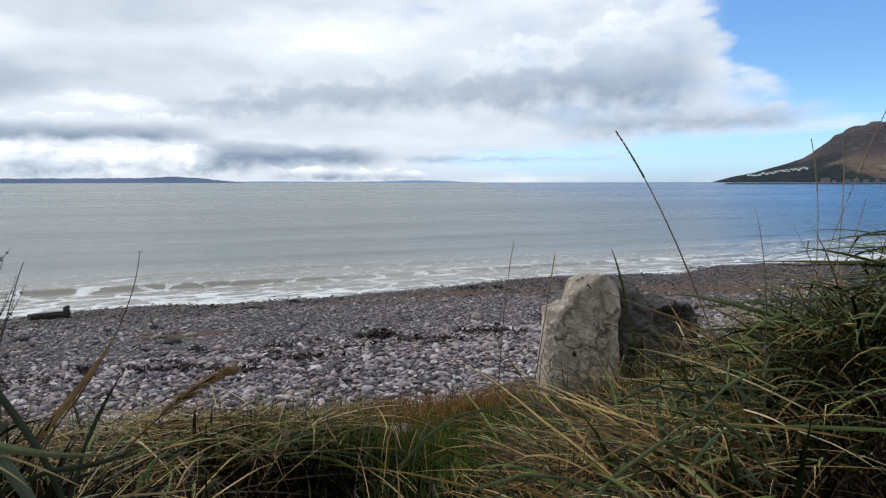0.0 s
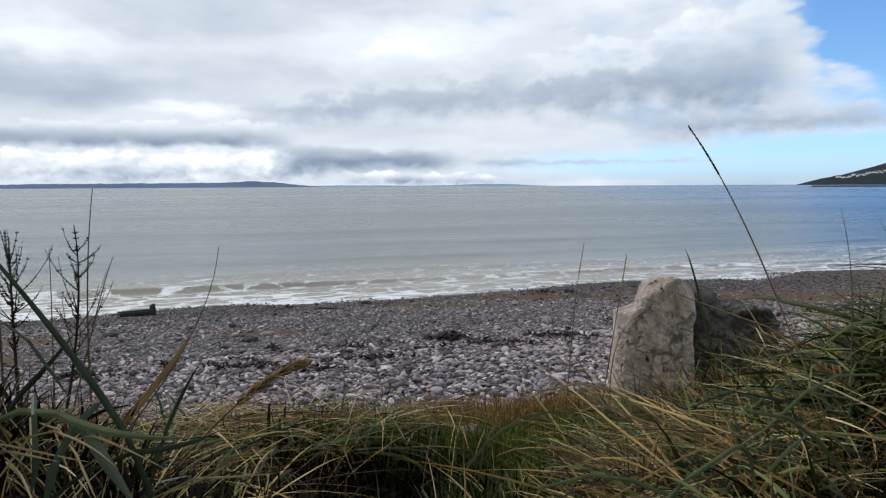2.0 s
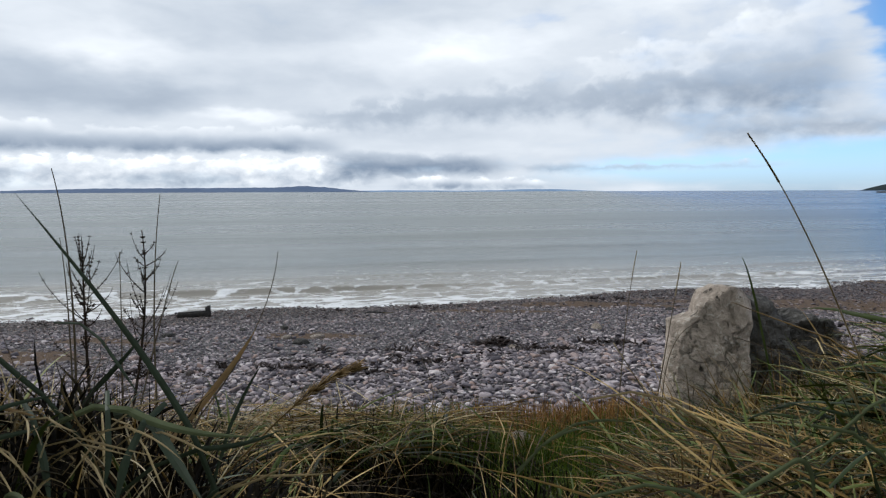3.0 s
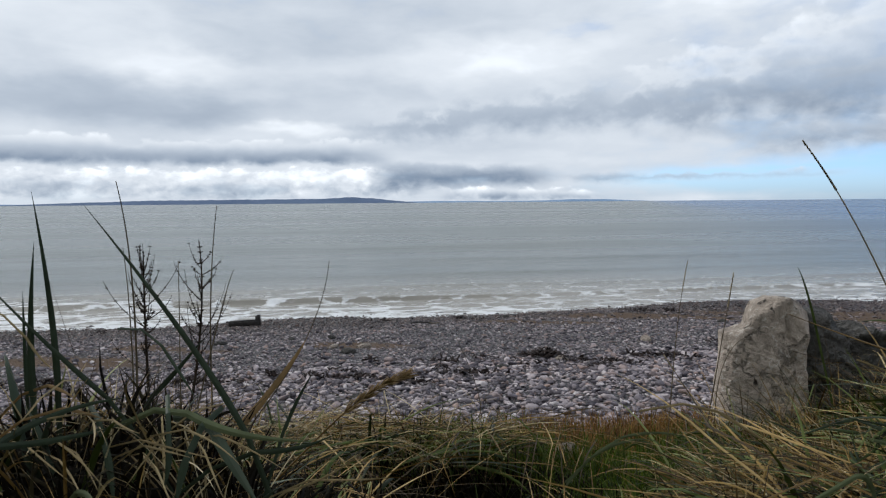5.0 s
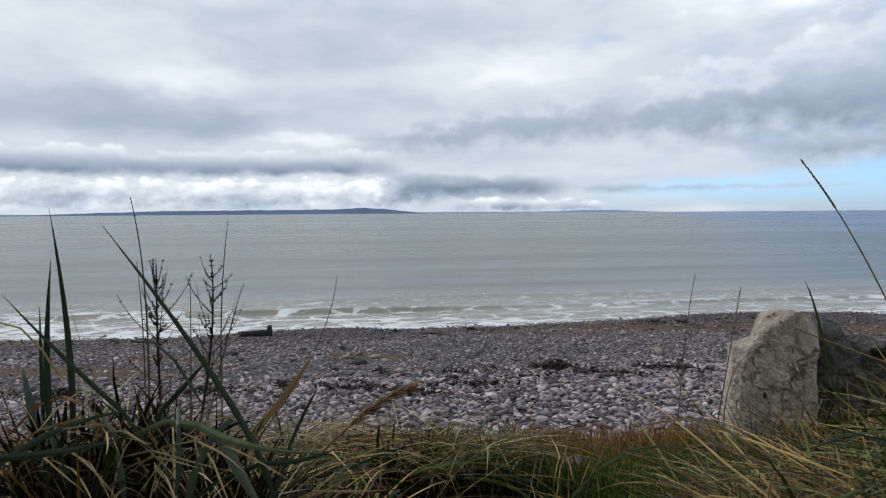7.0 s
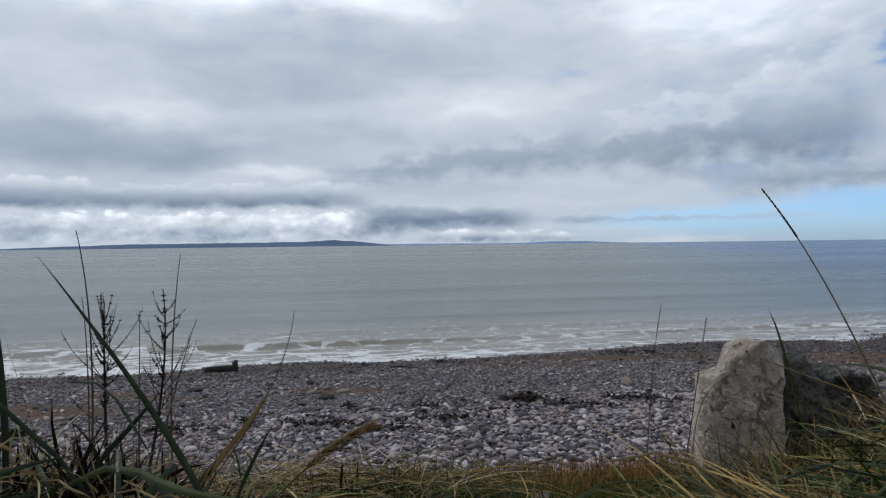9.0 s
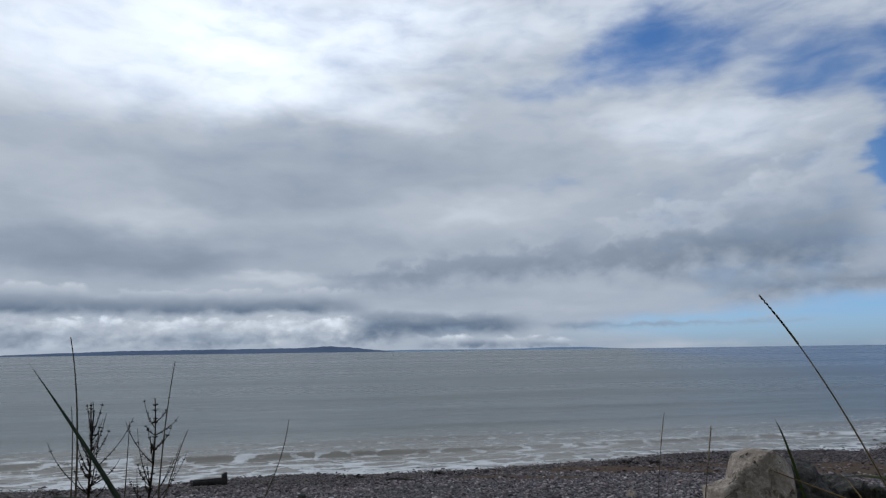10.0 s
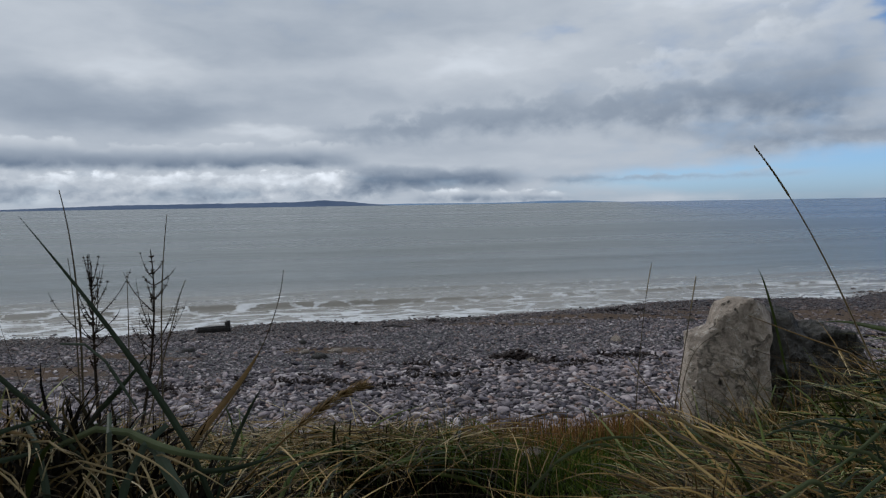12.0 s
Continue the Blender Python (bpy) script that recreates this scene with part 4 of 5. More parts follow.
    grass("dead_grass" if mat in (M_STRAW, M_PALE) else "long_grass", label, mat, base, lean_az + lean * tuft_az + rng.normal(0, own, n), lie, size, rng.uniform(*width, n), rng.uniform(*droop, n), 7, 0.15)


RIGHT, LEFT, DIP = (0.28, 3.0, 0.6, 3.7), (-2.5, -0.12, 1.35, 2.5), (-0.4, 0.45, 1.05, 1.95)
# the right shoulder of the bank
tussock("long green grass arching over the bank", M_GREEN, 42, 13, RIGHT, PI + 0.2, 1.2, (0.6, 1.35), (0.26, 0.48), (0.006, 0.013), (1.2, 2.8), 0.08, own=0.5)
tussock("green grass lying flat over the thatch", M_GREEN, 125, 12, (0.50, 3.0, 0.6, 2.4), PI + 0.1, 1.5, (1.1, 1.65), (0.20, 0.46), (0.006, 0.0135), (0.1, 0.9), 0.28, own=0.6)
tussock("matted straw-coloured dead grass on the bank", M_STRAW, 105, 14, RIGHT, PI - 0.2, 1.5, (1.0, 1.65), (0.24, 0.60), (0.0025, 0.006), (0.1, 0.9), 0.27, own=0.6)
tussock("thin dry stalks standing on the shoulder of the bank", M_STRAW, 15, 3, (0.75, 2.3, 1.7, 3.0), PI, 1.2, (0.25, 1.0), (0.34, 0.52), (0.0022, 0.0035), (0.1, 0.7), 0.02)
tussock("golden dead grass lying over the bank", M_STRAW, 175, 14, (0.30, 0.95, 1.2, 2.75), PI - 0.1, 2.0, (1.0, 1.65), (0.18, 0.40), (0.003, 0.0065), (0.2, 1.4), 0.19, own=0.7)
tussock("bright straw tangled over the foot of the bank", M_STRAW, 50, 12, (0.34, 0.66, 1.15, 1.75), PI - 0.4, 1.8, (0.8, 1.6), (0.12, 0.28), (0.003, 0.0065), (0.3, 1.6), 0.17, 0.05, 0.7)
tussock("bleached straw tangled over the foot of the bank", M_PALE, 12, 8, (0.32, 0.60, 1.15, 1.75), PI - 0.4, 1.8, (0.8, 1.6), (0.12, 0.26), (0.0025, 0.005), (0.3, 1.6), 0.19, 0.05, 0.7)
tussock("short broken green blades over the bank", M_GREEN, 230, 10, (0.28, 1.9, 0.9, 2.6), PI, 3.0, (0.5, 1.6), (0.07, 0.19), (0.004, 0.009), (0.2, 1.5), 0.30, 0.07, 1.0)
tussock("short broken straw over the bank", M_STRAW, 200, 10, (0.28, 1.9, 0.9, 2.7), PI, 3.0, (0.5, 1.6), (0.07, 0.20), (0.002, 0.005), (0.2, 1.5), 0.30, 0.07, 1.0)
# the left tussock
tussock("broad green grass in a tussock on the bank", M_GREEN, 30, 12, LEFT, 0.0, 3.0, (0.3, 1.2), (0.18, 0.36), (0.006, 0.015), (1.6, 3.4), 0.03)
tussock("green grass lying flat over the tussock", M_GREEN, 30, 10, LEFT, 0.0, 3.0, (1.0, 1.65), (0.2, 0.5), (0.005, 0.013), (0.4, 2.0), 0.13)
tussock("matted straw-coloured dead grass in a tussock", M_STRAW, 150, 16, LEFT, 0.0, 3.0, (1.0, 1.65), (0.22, 0.55), (0.002, 0.0052), (0.3, 1.6), 0.17)
tussock("thin dry stalks standing in the tussock", M_STRAW, 16, 3, (-1.5, -0.55, 1.0, 1.6), 0.0, 3.0, (0.03, 0.35), (0.26, 0.46), (0.0018, 0.003), (0.1, 0.6), 0.02)
tussock("bleached straw lying over the edge of the hollow", M_PALE, 40, 6, (-1.3, -0.42, 2.0, 2.55), 0.0, 3.0, (0.9, 1.65), (0.22, 0.48), (0.0022, 0.0045), (0.3, 1.8), 0.16)
tussock("bleached straw lying over the golden grass", M_PALE, 26, 6, (0.34, 1.0, 1.2, 2.6), PI, 2.0, (0.9, 1.65), (0.18, 0.42), (0.0025, 0.005), (0.2, 1.4), 0.24)
# the hollow between
tussock("green grass in the hollow of the bank", M_GREEN, 40, 18, DIP, PI / 2, 1.4, (0.4, 1.3), (0.14, 0.32), (0.003, 0.007), (1.2, 3.0), 0.02)
tussock("straw-coloured grass in the hollow of the bank", M_STRAW, 45, 18, DIP, PI / 2, 1.4, (0.5, 1.5), (0.14, 0.36), (0.002, 0.0045), (0.8, 2.4), 0.06)


def domes(label, mat, rows, length, width, droop, name="grass_tuft", anywhere=False):
    """Round tufts whose blades fall outward on all sides: place, radius and blades of each."""
    base, az, tilt, size = [], [], [], []
    for x, y, rad, count in rows:
        a, q = rng.uniform(0, 2 * PI, count), np.sqrt(rng.random(count))
        bx, by = x + np.cos(a) * q * rad, y + np.sin(a) * q * rad
        base.append(rooted(bx, by))
        az.append(a + rng.normal(0, 0.5, count))
        tilt.append(np.clip(0.15 + 0.8 * q + rng.normal(0, 0.15, count), 0.02, 1.4))
        size.append(rng.uniform(*length, count))
    base, az, tilt, size = (np.concatenate(v) for v in (base, az, tilt, size))
    n = len(az)
    grass(name, label, mat, base, az, tilt, size, rng.uniform(*width, n), rng.uniform(*droop, n), 8, 0.12, anywhere=anywhere)


LEFT_TUFTS = [(-0.64, 0.84, 0.08, 50), (-0.80, 0.92, 0.10, 60), (-0.97, 1.02, 0.12, 60), (-0.58, 0.98, 0.08, 45), (-0.72, 1.12, 0.10, 50), (-1.15, 1.15, 0.12, 60), (-1.35, 1.35, 0.14, 50)]
MID_TUFTS = [(-0.46, 2.42, 0.11, 100), (-0.66, 2.38, 0.12, 100), (-0.90, 2.30, 0.14, 110), (-1.2, 2.12, 0.14, 100)]
RIGHT_TUFTS = [(0.55, 1.25, 0.12, 60), (0.85, 1.35, 0.14, 30), (0.70, 1.7, 0.14, 80), (1.05, 1.75, 0.14, 70), (0.42, 1.55, 0.10, 50), (1.15, 1.3, 0.14, 20), (1.25, 2.1, 0.15, 80), (0.95, 2.05, 0.12, 70), (1.5, 1.8, 0.15, 70), (1.6, 2.4, 0.15, 70)]
domes("tuft of broad drooping dark green grass", M_LYME, [(x, y, r, int(n * 0.05)) for x, y, r, n in LEFT_TUFTS], (0.13, 0.26), (0.008, 0.017), (0.4, 1.9))
domes("tuft of drooping green grass", M_GREEN, [(x, y, r, int(n * 0.10)) for x, y, r, n in LEFT_TUFTS], (0.12, 0.25), (0.006, 0.013), (0.4, 1.8))
domes("bleached straw bent over a tuft", M_PALE, [(x, y, r, int(n * 0.45)) for x, y, r, n in LEFT_TUFTS], (0.10, 0.24), (0.0018, 0.0036), (0.3, 1.8), "dead_tuft")
domes("pale dead grass hanging from a tuft", M_STRAW, [(x, y, r, int(n * 0.6)) for x, y, r, n in LEFT_TUFTS], (0.10, 0.24), (0.0022, 0.0048), (0.3, 2.0), "dead_tuft")
domes("tuft of fine drooping green grass", M_GREEN, MID_TUFTS, (0.14, 0.26), (0.0025, 0.006), (1.8, 4.0))
domes("fine straw-coloured grass hanging from a tuft", M_STRAW, [(x, y, r, n + 40) for x, y, r, n in MID_TUFTS], (0.15, 0.28), (0.002, 0.0048), (1.8, 4.0), "dead_tuft")
SHOULDER_TUFTS = [(0.84, 1.42, 0.11, 90), (1.00, 1.50, 0.13, 100), (0.74, 1.55, 0.10, 70), (1.16, 1.62, 0.14, 100), (0.94, 1.68, 0.12, 80)]
domes("olive grass arching over the shoulder of the bank", M_GREEN, [(x, y, r, int(n * 0.45)) for x, y, r, n in SHOULDER_TUFTS], (0.18, 0.32), (0.004, 0.009), (1.6, 3.4), anywhere=True)
domes("straw arching over the shoulder of the bank", M_STRAW, [(x, y, r, n // 2) for x, y, r, n in SHOULDER_TUFTS], (0.18, 0.34), (0.0025, 0.006), (1.6, 3.4), "dead_tuft", True)
FRONT_TUFTS = [(0.24, 1.42, 0.08, 70), (0.36, 1.62, 0.09, 70), (0.48, 1.55, 0.10, 80), (0.55, 2.0, 0.10, 60), (0.46, 2.35, 0.08, 50), (0.40, 1.9, 0.08, 60)]
domes("tuft of straw-coloured grass with pale bent blades", M_STRAW, [(x, y, r, int(n * 1.5)) for x, y, r, n in FRONT_TUFTS], (0.16, 0.32), (0.0028, 0.0065), (0.8, 2.4), "dead_tuft")
domes("tuft of grey-green bent grass", M_GREEN, [(x + 0.04, y, r, int(n * 0.7)) for x, y, r, n in FRONT_TUFTS], (0.16, 0.32), (0.004, 0.0085), (0.8, 2.4))
domes("tuft of long arching green grass", M_GREEN, [(x, y, r, int(n * 0.6)) for x, y, r, n in RIGHT_TUFTS], (0.24, 0.46), (0.006, 0.014), (0.8, 2.4))
domes("straw-coloured grass hanging from a long tuft", M_STRAW, [(x, y, r, n // 2) for x, y, r, n in RIGHT_TUFTS], (0.26, 0.50), (0.002, 0.0045), (0.8, 2.4), "dead_tuft")
domes("russet dead stems among the grass", M_RUSSET, [(1.45, 1.95, 0.12, 60), (1.7, 2.3, 0.14, 60), (0.80, 2.75, 0.08, 40), (1.25, 2.6, 0.10, 50)], (0.18, 0.36), (0.003, 0.007), (0.6, 2.6), "dead_tuft")


def fan(name, label, mat, x, y, rad, count, az, spread, tilt, length, width, droop):
    """Blades that spring from one clump and lean one way."""
    bx, by = x + rng.normal(0, rad, count), y + rng.normal(0, rad, count)
    grass(name, label, mat, rooted(bx, by), az + rng.normal(0, spread, count), rng.uniform(*tilt, count), rng.uniform(*length, count), rng.uniform(*width, count), rng.uniform(*droop, count), 8, 0.12)


fan("long_grass", "tall green grass leaning from the shoulder of the bank", M_GREEN, 0.74, 1.80, 0.06, 16, 0.1, 0.4, (0.35, 0.85), (0.40, 0.60), (0.005, 0.009), (0.6, 1.8))
fan("long_grass", "tall green grass leaning from the shoulder of the bank", M_GREEN, 1.00, 1.92, 0.10, 16, 0.2, 0.5, (0.4, 1.0), (0.22, 0.36), (0.005, 0.010), (0.3, 1.5))
fan("dead_grass", "tall straw leaning from the shoulder of the bank", M_STRAW, 0.85, 1.85, 0.10, 40, 0.2, 0.6, (0.2, 0.9), (0.34, 0.58), (0.002, 0.0045), (0.2, 1.2))
fan("dead_stems", "thin brown dead stems beside the dark boulder", M_STEM, 0.89, 2.39, 0.13, 40, 0.6, 0.9, (0.05, 0.6), (0.30, 0.52), (0.0018, 0.0035), (0.1, 0.8))

fan("long_grass", "green grass standing on the hummock of the bank", M_GREEN, 1.12, 1.98, 0.15, 44, PI, 0.8, (0.4, 1.1), (0.22, 0.40), (0.005, 0.010), (1.2, 2.8))
fan("dead_grass", "olive straw arching over the hummock of the bank", M_STRAW, 1.10, 1.98, 0.16, 130, PI, 0.8, (0.2, 1.0), (0.24, 0.46), (0.003, 0.007), (1.2, 2.8))
fan("dead_grass", "russet dead grass on the hummock of the bank", M_RUSSET, 1.30, 2.10, 0.13, 70, 0.3, 1.5, (0.1, 1.0), (0.2, 0.4), (0.003, 0.006), (0.4, 2.2))
fan("dead_stems", "fine dark twigs among the docks", M_DOCK, -0.90, 1.34, 0.09, 26, 0.0, 3.0, (0.04, 0.45), (0.22, 0.44), (0.0014, 0.0026), (0.1, 0.7))
BOULDER_TUFTS = [(0.60, 2.62, 0.08, 60), (0.76, 2.58, 0.10, 70), (0.94, 2.50, 0.10, 70), (0.50, 2.78, 0.06, 40), (0.70, 2.30, 0.10, 60), (0.88, 2.25, 0.10, 60), (0.74, 2.05, 0.10, 60), (0.92, 2.02, 0.10, 70), (1.04, 2.28, 0.10, 60)]
domes("tuft of golden dead grass before the boulders", M_STRAW, BOULDER_TUFTS, (0.32, 0.52), (0.003, 0.007), (0.8, 2.4), "dead_tuft")
domes("tuft of green grass before the boulders", M_GREEN, [(x, y, r, n // 4) for x, y, r, n in BOULDER_TUFTS], (0.32, 0.52), (0.005, 0.010), (0.8, 2.4))

# near-black filler blades: shade under the tussocks, put into their colour
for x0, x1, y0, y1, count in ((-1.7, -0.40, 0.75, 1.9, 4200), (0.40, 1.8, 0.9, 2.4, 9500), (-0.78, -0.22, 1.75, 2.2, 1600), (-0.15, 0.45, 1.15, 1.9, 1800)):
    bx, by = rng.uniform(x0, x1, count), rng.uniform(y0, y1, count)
    grass("dead_thatch_shade", "near-black dead blades standing in for shade under the tussocks", M_THATCH_SHADE, rooted(bx, by), rng.uniform(0, 2 * PI, count), rng.uniform(0.1, 1.2, count), rng.uniform(0.08, 0.19, count), rng.uniform(0.004, 0.010, count), rng.uniform(0.6, 2.6, count), 4, 0.3, "grass", 0.6, True)

# the rest of the bank, out of the long tussocks: coarse turf all round and behind
bx, by = rng.uniform(-10, 10, 26000), rng.uniform(-7, 9, 26000)
keep = (by < edge_y(bx) + 0.1) & (np.hypot(bx, by - 0.1) > 0.95) & ~((bx > -2.3) & (bx < 2.8) & (by > 0.6))
bx, by = bx[keep], by[keep]
n = len(bx)
dead = rng.random(n) < 0.4
for tone, mat, nm, lb in ((dead, M_STRAW, "dead_turf", "dry coarse turf round the bank and on the added rise"), (~dead, M_GREEN, "coarse_turf", "green coarse turf round the bank and on the added rise")):
    k = int(tone.sum())
    grass(nm, lb, mat, rooted(bx[tone], by[tone]), rng.uniform(0, 2 * PI, k), rng.uniform(0.1, 1.2, k), rng.uniform(0.15, 0.34, k), rng.uniform(0.006, 0.014, k), rng.uniform(0.8, 2.6, k), 4, 0.2, "turf", 0.75)
# short turf along the edge
bx, by = rng.uniform(-2.6, 1.6, 50000), rng.uniform(1.5, 4.4, 50000)
keep = (by < edge_y(bx) + 0.22 + 0.12 * value_noise(bx * 2.1, by * 2.1)) & (by > np.where(np.abs(bx + 0.05) < 0.30, 1.5, np.minimum(1.95, edge_y(bx) - 0.8)))
bx, by = bx[keep], by[keep]
n = len(bx)
russet = value_noise(bx * 1.7, by * 1.7 + 9) + rng.normal(0, 0.5, n) + 1.8 * (by - edge_y(bx) + 0.1) - 0.8 * np.abs(bx + 0.1) > -0.45
for tone, mat, nm, lb in ((russet, M_RUSSET, "russet_turf", "short russet turf along the bank's edge"), (~russet, M_TURF, "green_turf", "short dark green turf along the bank's edge")):
    k = int(tone.sum())
    grass(nm, lb, mat, rooted(bx[tone], by[tone]), rng.uniform(0, 2 * PI, k), rng.uniform(0.05, 1.0, k), rng.uniform(0.06, 0.16, k), rng.uniform(0.0025, 0.0055, k), rng.uniform(0.3, 1.6, k), 3, 0.3, "turf")

# ---- single stalks, leaves and dead docks ----


def bezier(a, c, b, n):
    a, c, b = Vector(a), Vector(c), Vector(b)
    return [a * (1 - t) ** 2 + c * (2 * t * (1 - t)) + b * t * t for t in (i / n for i in range(n + 1))]


def tube(bm, pts, r0, r1, sides=5):
    rings = []
    for i, p in enumerate(pts):
        d = (pts[min(i + 1, len(pts) - 1)] - pts[max(i - 1, 0)]).normalized()
        s = d.cross(Vector((0.31, 0.95, 0.05))).normalized()
        q = d.cross(s)
        r = r0 + (r1 - r0) * i / (len(pts) - 1)
        rings.append([bm.verts.new(p + (s * math.cos(k * 2 * PI / sides) + q * math.sin(k * 2 * PI / sides)) * r) for k in range(sides)])
    for lo, hi in zip(rings, rings[1:]):
        for k in range(sides):
            bm.faces.new((lo[k], lo[(k + 1) % sides], hi[(k + 1) % sides], hi[k]))
    bm.faces.new(rings[-1])


def seeds(bm, pts, r, length, seed, flare=0.5, every=1):
    """Small husks set round the upper part of a stalk."""
    g = random.Random(seed)
    for i, p in enumerate(pts[:-1]):
        d = (pts[i + 1] - p).normalized()
        for _ in range(every):
            o = Vector((g.gauss(0, 1), g.gauss(0, 1), g.gauss(0, 1)))
            o = (o - d * o.dot(d)).normalized()
            tip = p + d * length + o * (r + length * flare)
            s = d.cross(o) * r * 0.8
            mid = p.lerp(tip, 0.45)
            a, b, c, e, f = (bm.verts.new(v) for v in (p, mid + s, tip, mid - s, mid + o * r))
            for q in ((a, b, f), (b, c, f), (c, e, f), (e, a, f), (a, e, c, b)):
                bm.faces.new(q)


def down(base, ctrl):
    """Carry a stalk's foot down into the turf."""
    b, c = Vector(base), Vector(ctrl)
    g = float(ground_z(np.array(b.x), np.array(b.y))) - 0.02
    way = (b - c).normalized()
    way = Vector((way.x, way.y, min(way.z, -0.45))).normalized()
    return b + way * max(0.0, (b.z - g) / -way.z)


def stalk(base, ctrl, tip, r=0.0013, mat=None, head=0.0, label="thin dry grass stalk standing in the tussock"):
    thing = new("grass_stalk")
    pts = bezier(base, ctrl, tip, 14)
    foot = down(base, ctrl)
    pts = [foot, foot.lerp(pts[0], 0.5)] + pts
    bm = bmesh.new()
    tube(bm, pts, r * 1.3, r * 0.45)
    child("stem", from_bmesh("stem", bm, mat or M_STEM), thing)
    if head > 0:
        fine = bezier(base, ctrl, tip, 170)
        bm = bmesh.new()
        spike = fine[int(170 * (1 - head)):]
        tube(bm, spike, r * 1.25, r * 0.5, 6)
        seeds(bm, spike, r * 0.7, r * 4.0, int(abs(base[0]) * 1000), 0.10, 2)
        child("seed_head", from_bmesh("seed_head", bm, M_HEAD), thing, "ripe tan seed head")
    return tagged(thing, label, "grass")


def leaf(base, ctrl, tip, width, mat=None, label="broad dark green grass leaf rising from the tussock", lie=False):
    """One broad folded leaf, turned to face the camera; one that lies comes out of the thatch behind it."""
    foot = down(base, ctrl)
    if lie:
        back = (Vector(base) - Vector(ctrl)).normalized()
        pts = [Vector(base) + back * 0.16 + Vector((0, 0, -0.09)), Vector(base) + back * 0.07 + Vector((0, 0, -0.025))] + bezier(base, ctrl, tip, 16)
    else:
        pts = [foot, foot.lerp(Vector(base), 0.5)] + bezier(base, ctrl, tip, 16)
    bm = bmesh.new()
    rows = []
    for i, p in enumerate(pts):
        t = i / (len(pts) - 1)
        d = (pts[min(i + 1, len(pts) - 1)] - pts[max(i - 1, 0)]).normalized()
        view = Vector((p.x * 0.85 + 0.12, p.y * 0.85, -0.2)).normalized()
        s = d.cross(view).normalized()
        w = width / 2 * min(1, 0.7 + t) * min(1.0, (1.01 - t) * 2.0) * (1 + 0.1 * math.sin(9 * t))
        under = d.cross(s).normalized() * (w * 0.22)
        rows.append([bm.verts.new(q) for q in (p - s * w, p - s * w * 0.5 + under * 0.6, p + under, p + s * w * 0.5 + under * 0.6, p + s * w)])
    for lo, hi in zip(rows, rows[1:]):
        for k in range(4):
            bm.faces.new((lo[k], lo[k + 1], hi[k + 1], hi[k]))
    ob = new("grass_leaf", from_bmesh("grass_leaf", bm, mat or M_LYME, False))
    sol = ob.modifiers.new("thick", "SOLIDIFY")
    sol.thickness = 0.0004
    return tagged(ob, label, "grass")


def dock(base, ctrl, tip, seed, arms=26):
    """A dead dock: dark stem, thin upright branches, clusters of husks."""
    g = random.Random(seed)
    thing = new("dock_plant")
    pts = bezier(base, ctrl, tip, 24)
    foot = down(base, ctrl)
    bm = bmesh.new()
    tube(bm, [foot, foot.lerp(pts[0], 0.5)] + pts, 0.0034, 0.0010, 6)
    child("stem", from_bmesh("stem", bm, M_DOCK), thing)
    for k in range(arms):
        i = g.randint(3, 20)
        p = pts[i]
        a = g.uniform(0, 2 * PI)
        reach = g.uniform(0.03, 0.15) * (1.2 - i / 28)
        end = p + Vector((math.cos(a) * reach * 0.75, math.sin(a) * reach * 0.6, reach * g.uniform(0.5, 1.3)))
        mid = p.lerp(end, 0.5) + Vector((math.cos(a), math.sin(a) * 0.5, -0.2)) * reach * 0.22
        arm = bezier(p, mid, end, 12)
        bm = bmesh.new()
        tube(bm, arm, 0.0013, 0.0005, 4)
        branch = child("branch", from_bmesh("branch", bm, M_DOCK), thing)
        bm = bmesh.new()
        for q in range(2, 12):
            if g.random() < 0.45:
                seeds(bm, arm[q:q + 2], 0.0022, 0.0035, seed * 500 + k * 20 + q, 0.3, g.randint(2, 5))
        tagged(child("husk", from_bmesh("husk", bm, M_DOCK), branch), kind="stuff")
    bm = bmesh.new()
    for i in range(2, 23):
        if g.random() < 0.7:
            for _ in range(g.randint(1, 3)):
                seeds(bm, [pts[i].lerp(pts[i + 1], g.random()), pts[i + 1]], 0.0036, 0.0050, g.randint(0, 99999), 0.35, g.randint(3, 8))
    tagged(child("seed_head", from_bmesh("dock_head", bm, M_DOCK), thing, "dark brown dried husks"), kind="stuff")
    return tagged(thing, "dead dark brown dock with dried seed husks", "dock", group="dead docks in the tussock")


leaf((-0.752, 0.970, 1.981), (-0.828, 0.950, 2.052), (-0.932, 0.930, 2.165), 0.0074, lie=True)
leaf((-0.869, 0.950, 1.971), (-0.874, 0.950, 2.081), (-0.854, 0.950, 2.222), 0.0101, lie=True)
leaf((-0.842, 0.970, 1.980), (-0.840, 0.970, 2.105), (-0.874, 0.970, 2.298), 0.0096, lie=True)
leaf((-0.900, 0.970, 1.967), (-0.901, 0.970, 2.067), (-0.899, 0.970, 2.143), 0.0059, lie=True)
leaf((-0.506, 0.950, 1.945), (-0.581, 0.960, 2.065), (-0.764, 0.950, 2.277), 0.0090, lie=True)
leaf((-0.802, 0.800, 1.954), (-0.767, 0.880, 1.997), (-0.673, 0.920, 2.002), 0.0090, lie=True)
leaf((-0.801, 0.800, 1.961), (-0.741, 0.860, 1.949), (-0.654, 0.900, 1.975), 0.0090, lie=True)
leaf((-0.582, 0.920, 1.984), (-0.505, 0.900, 1.959), (-0.380, 0.880, 1.973), 0.0112, M_SAGE, "broad grey-green grass leaf bent over the tussock", lie=True)
leaf((-0.478, 0.920, 1.937), (-0.415, 0.920, 1.941), (-0.372, 0.940, 1.962), 0.0070, lie=True)
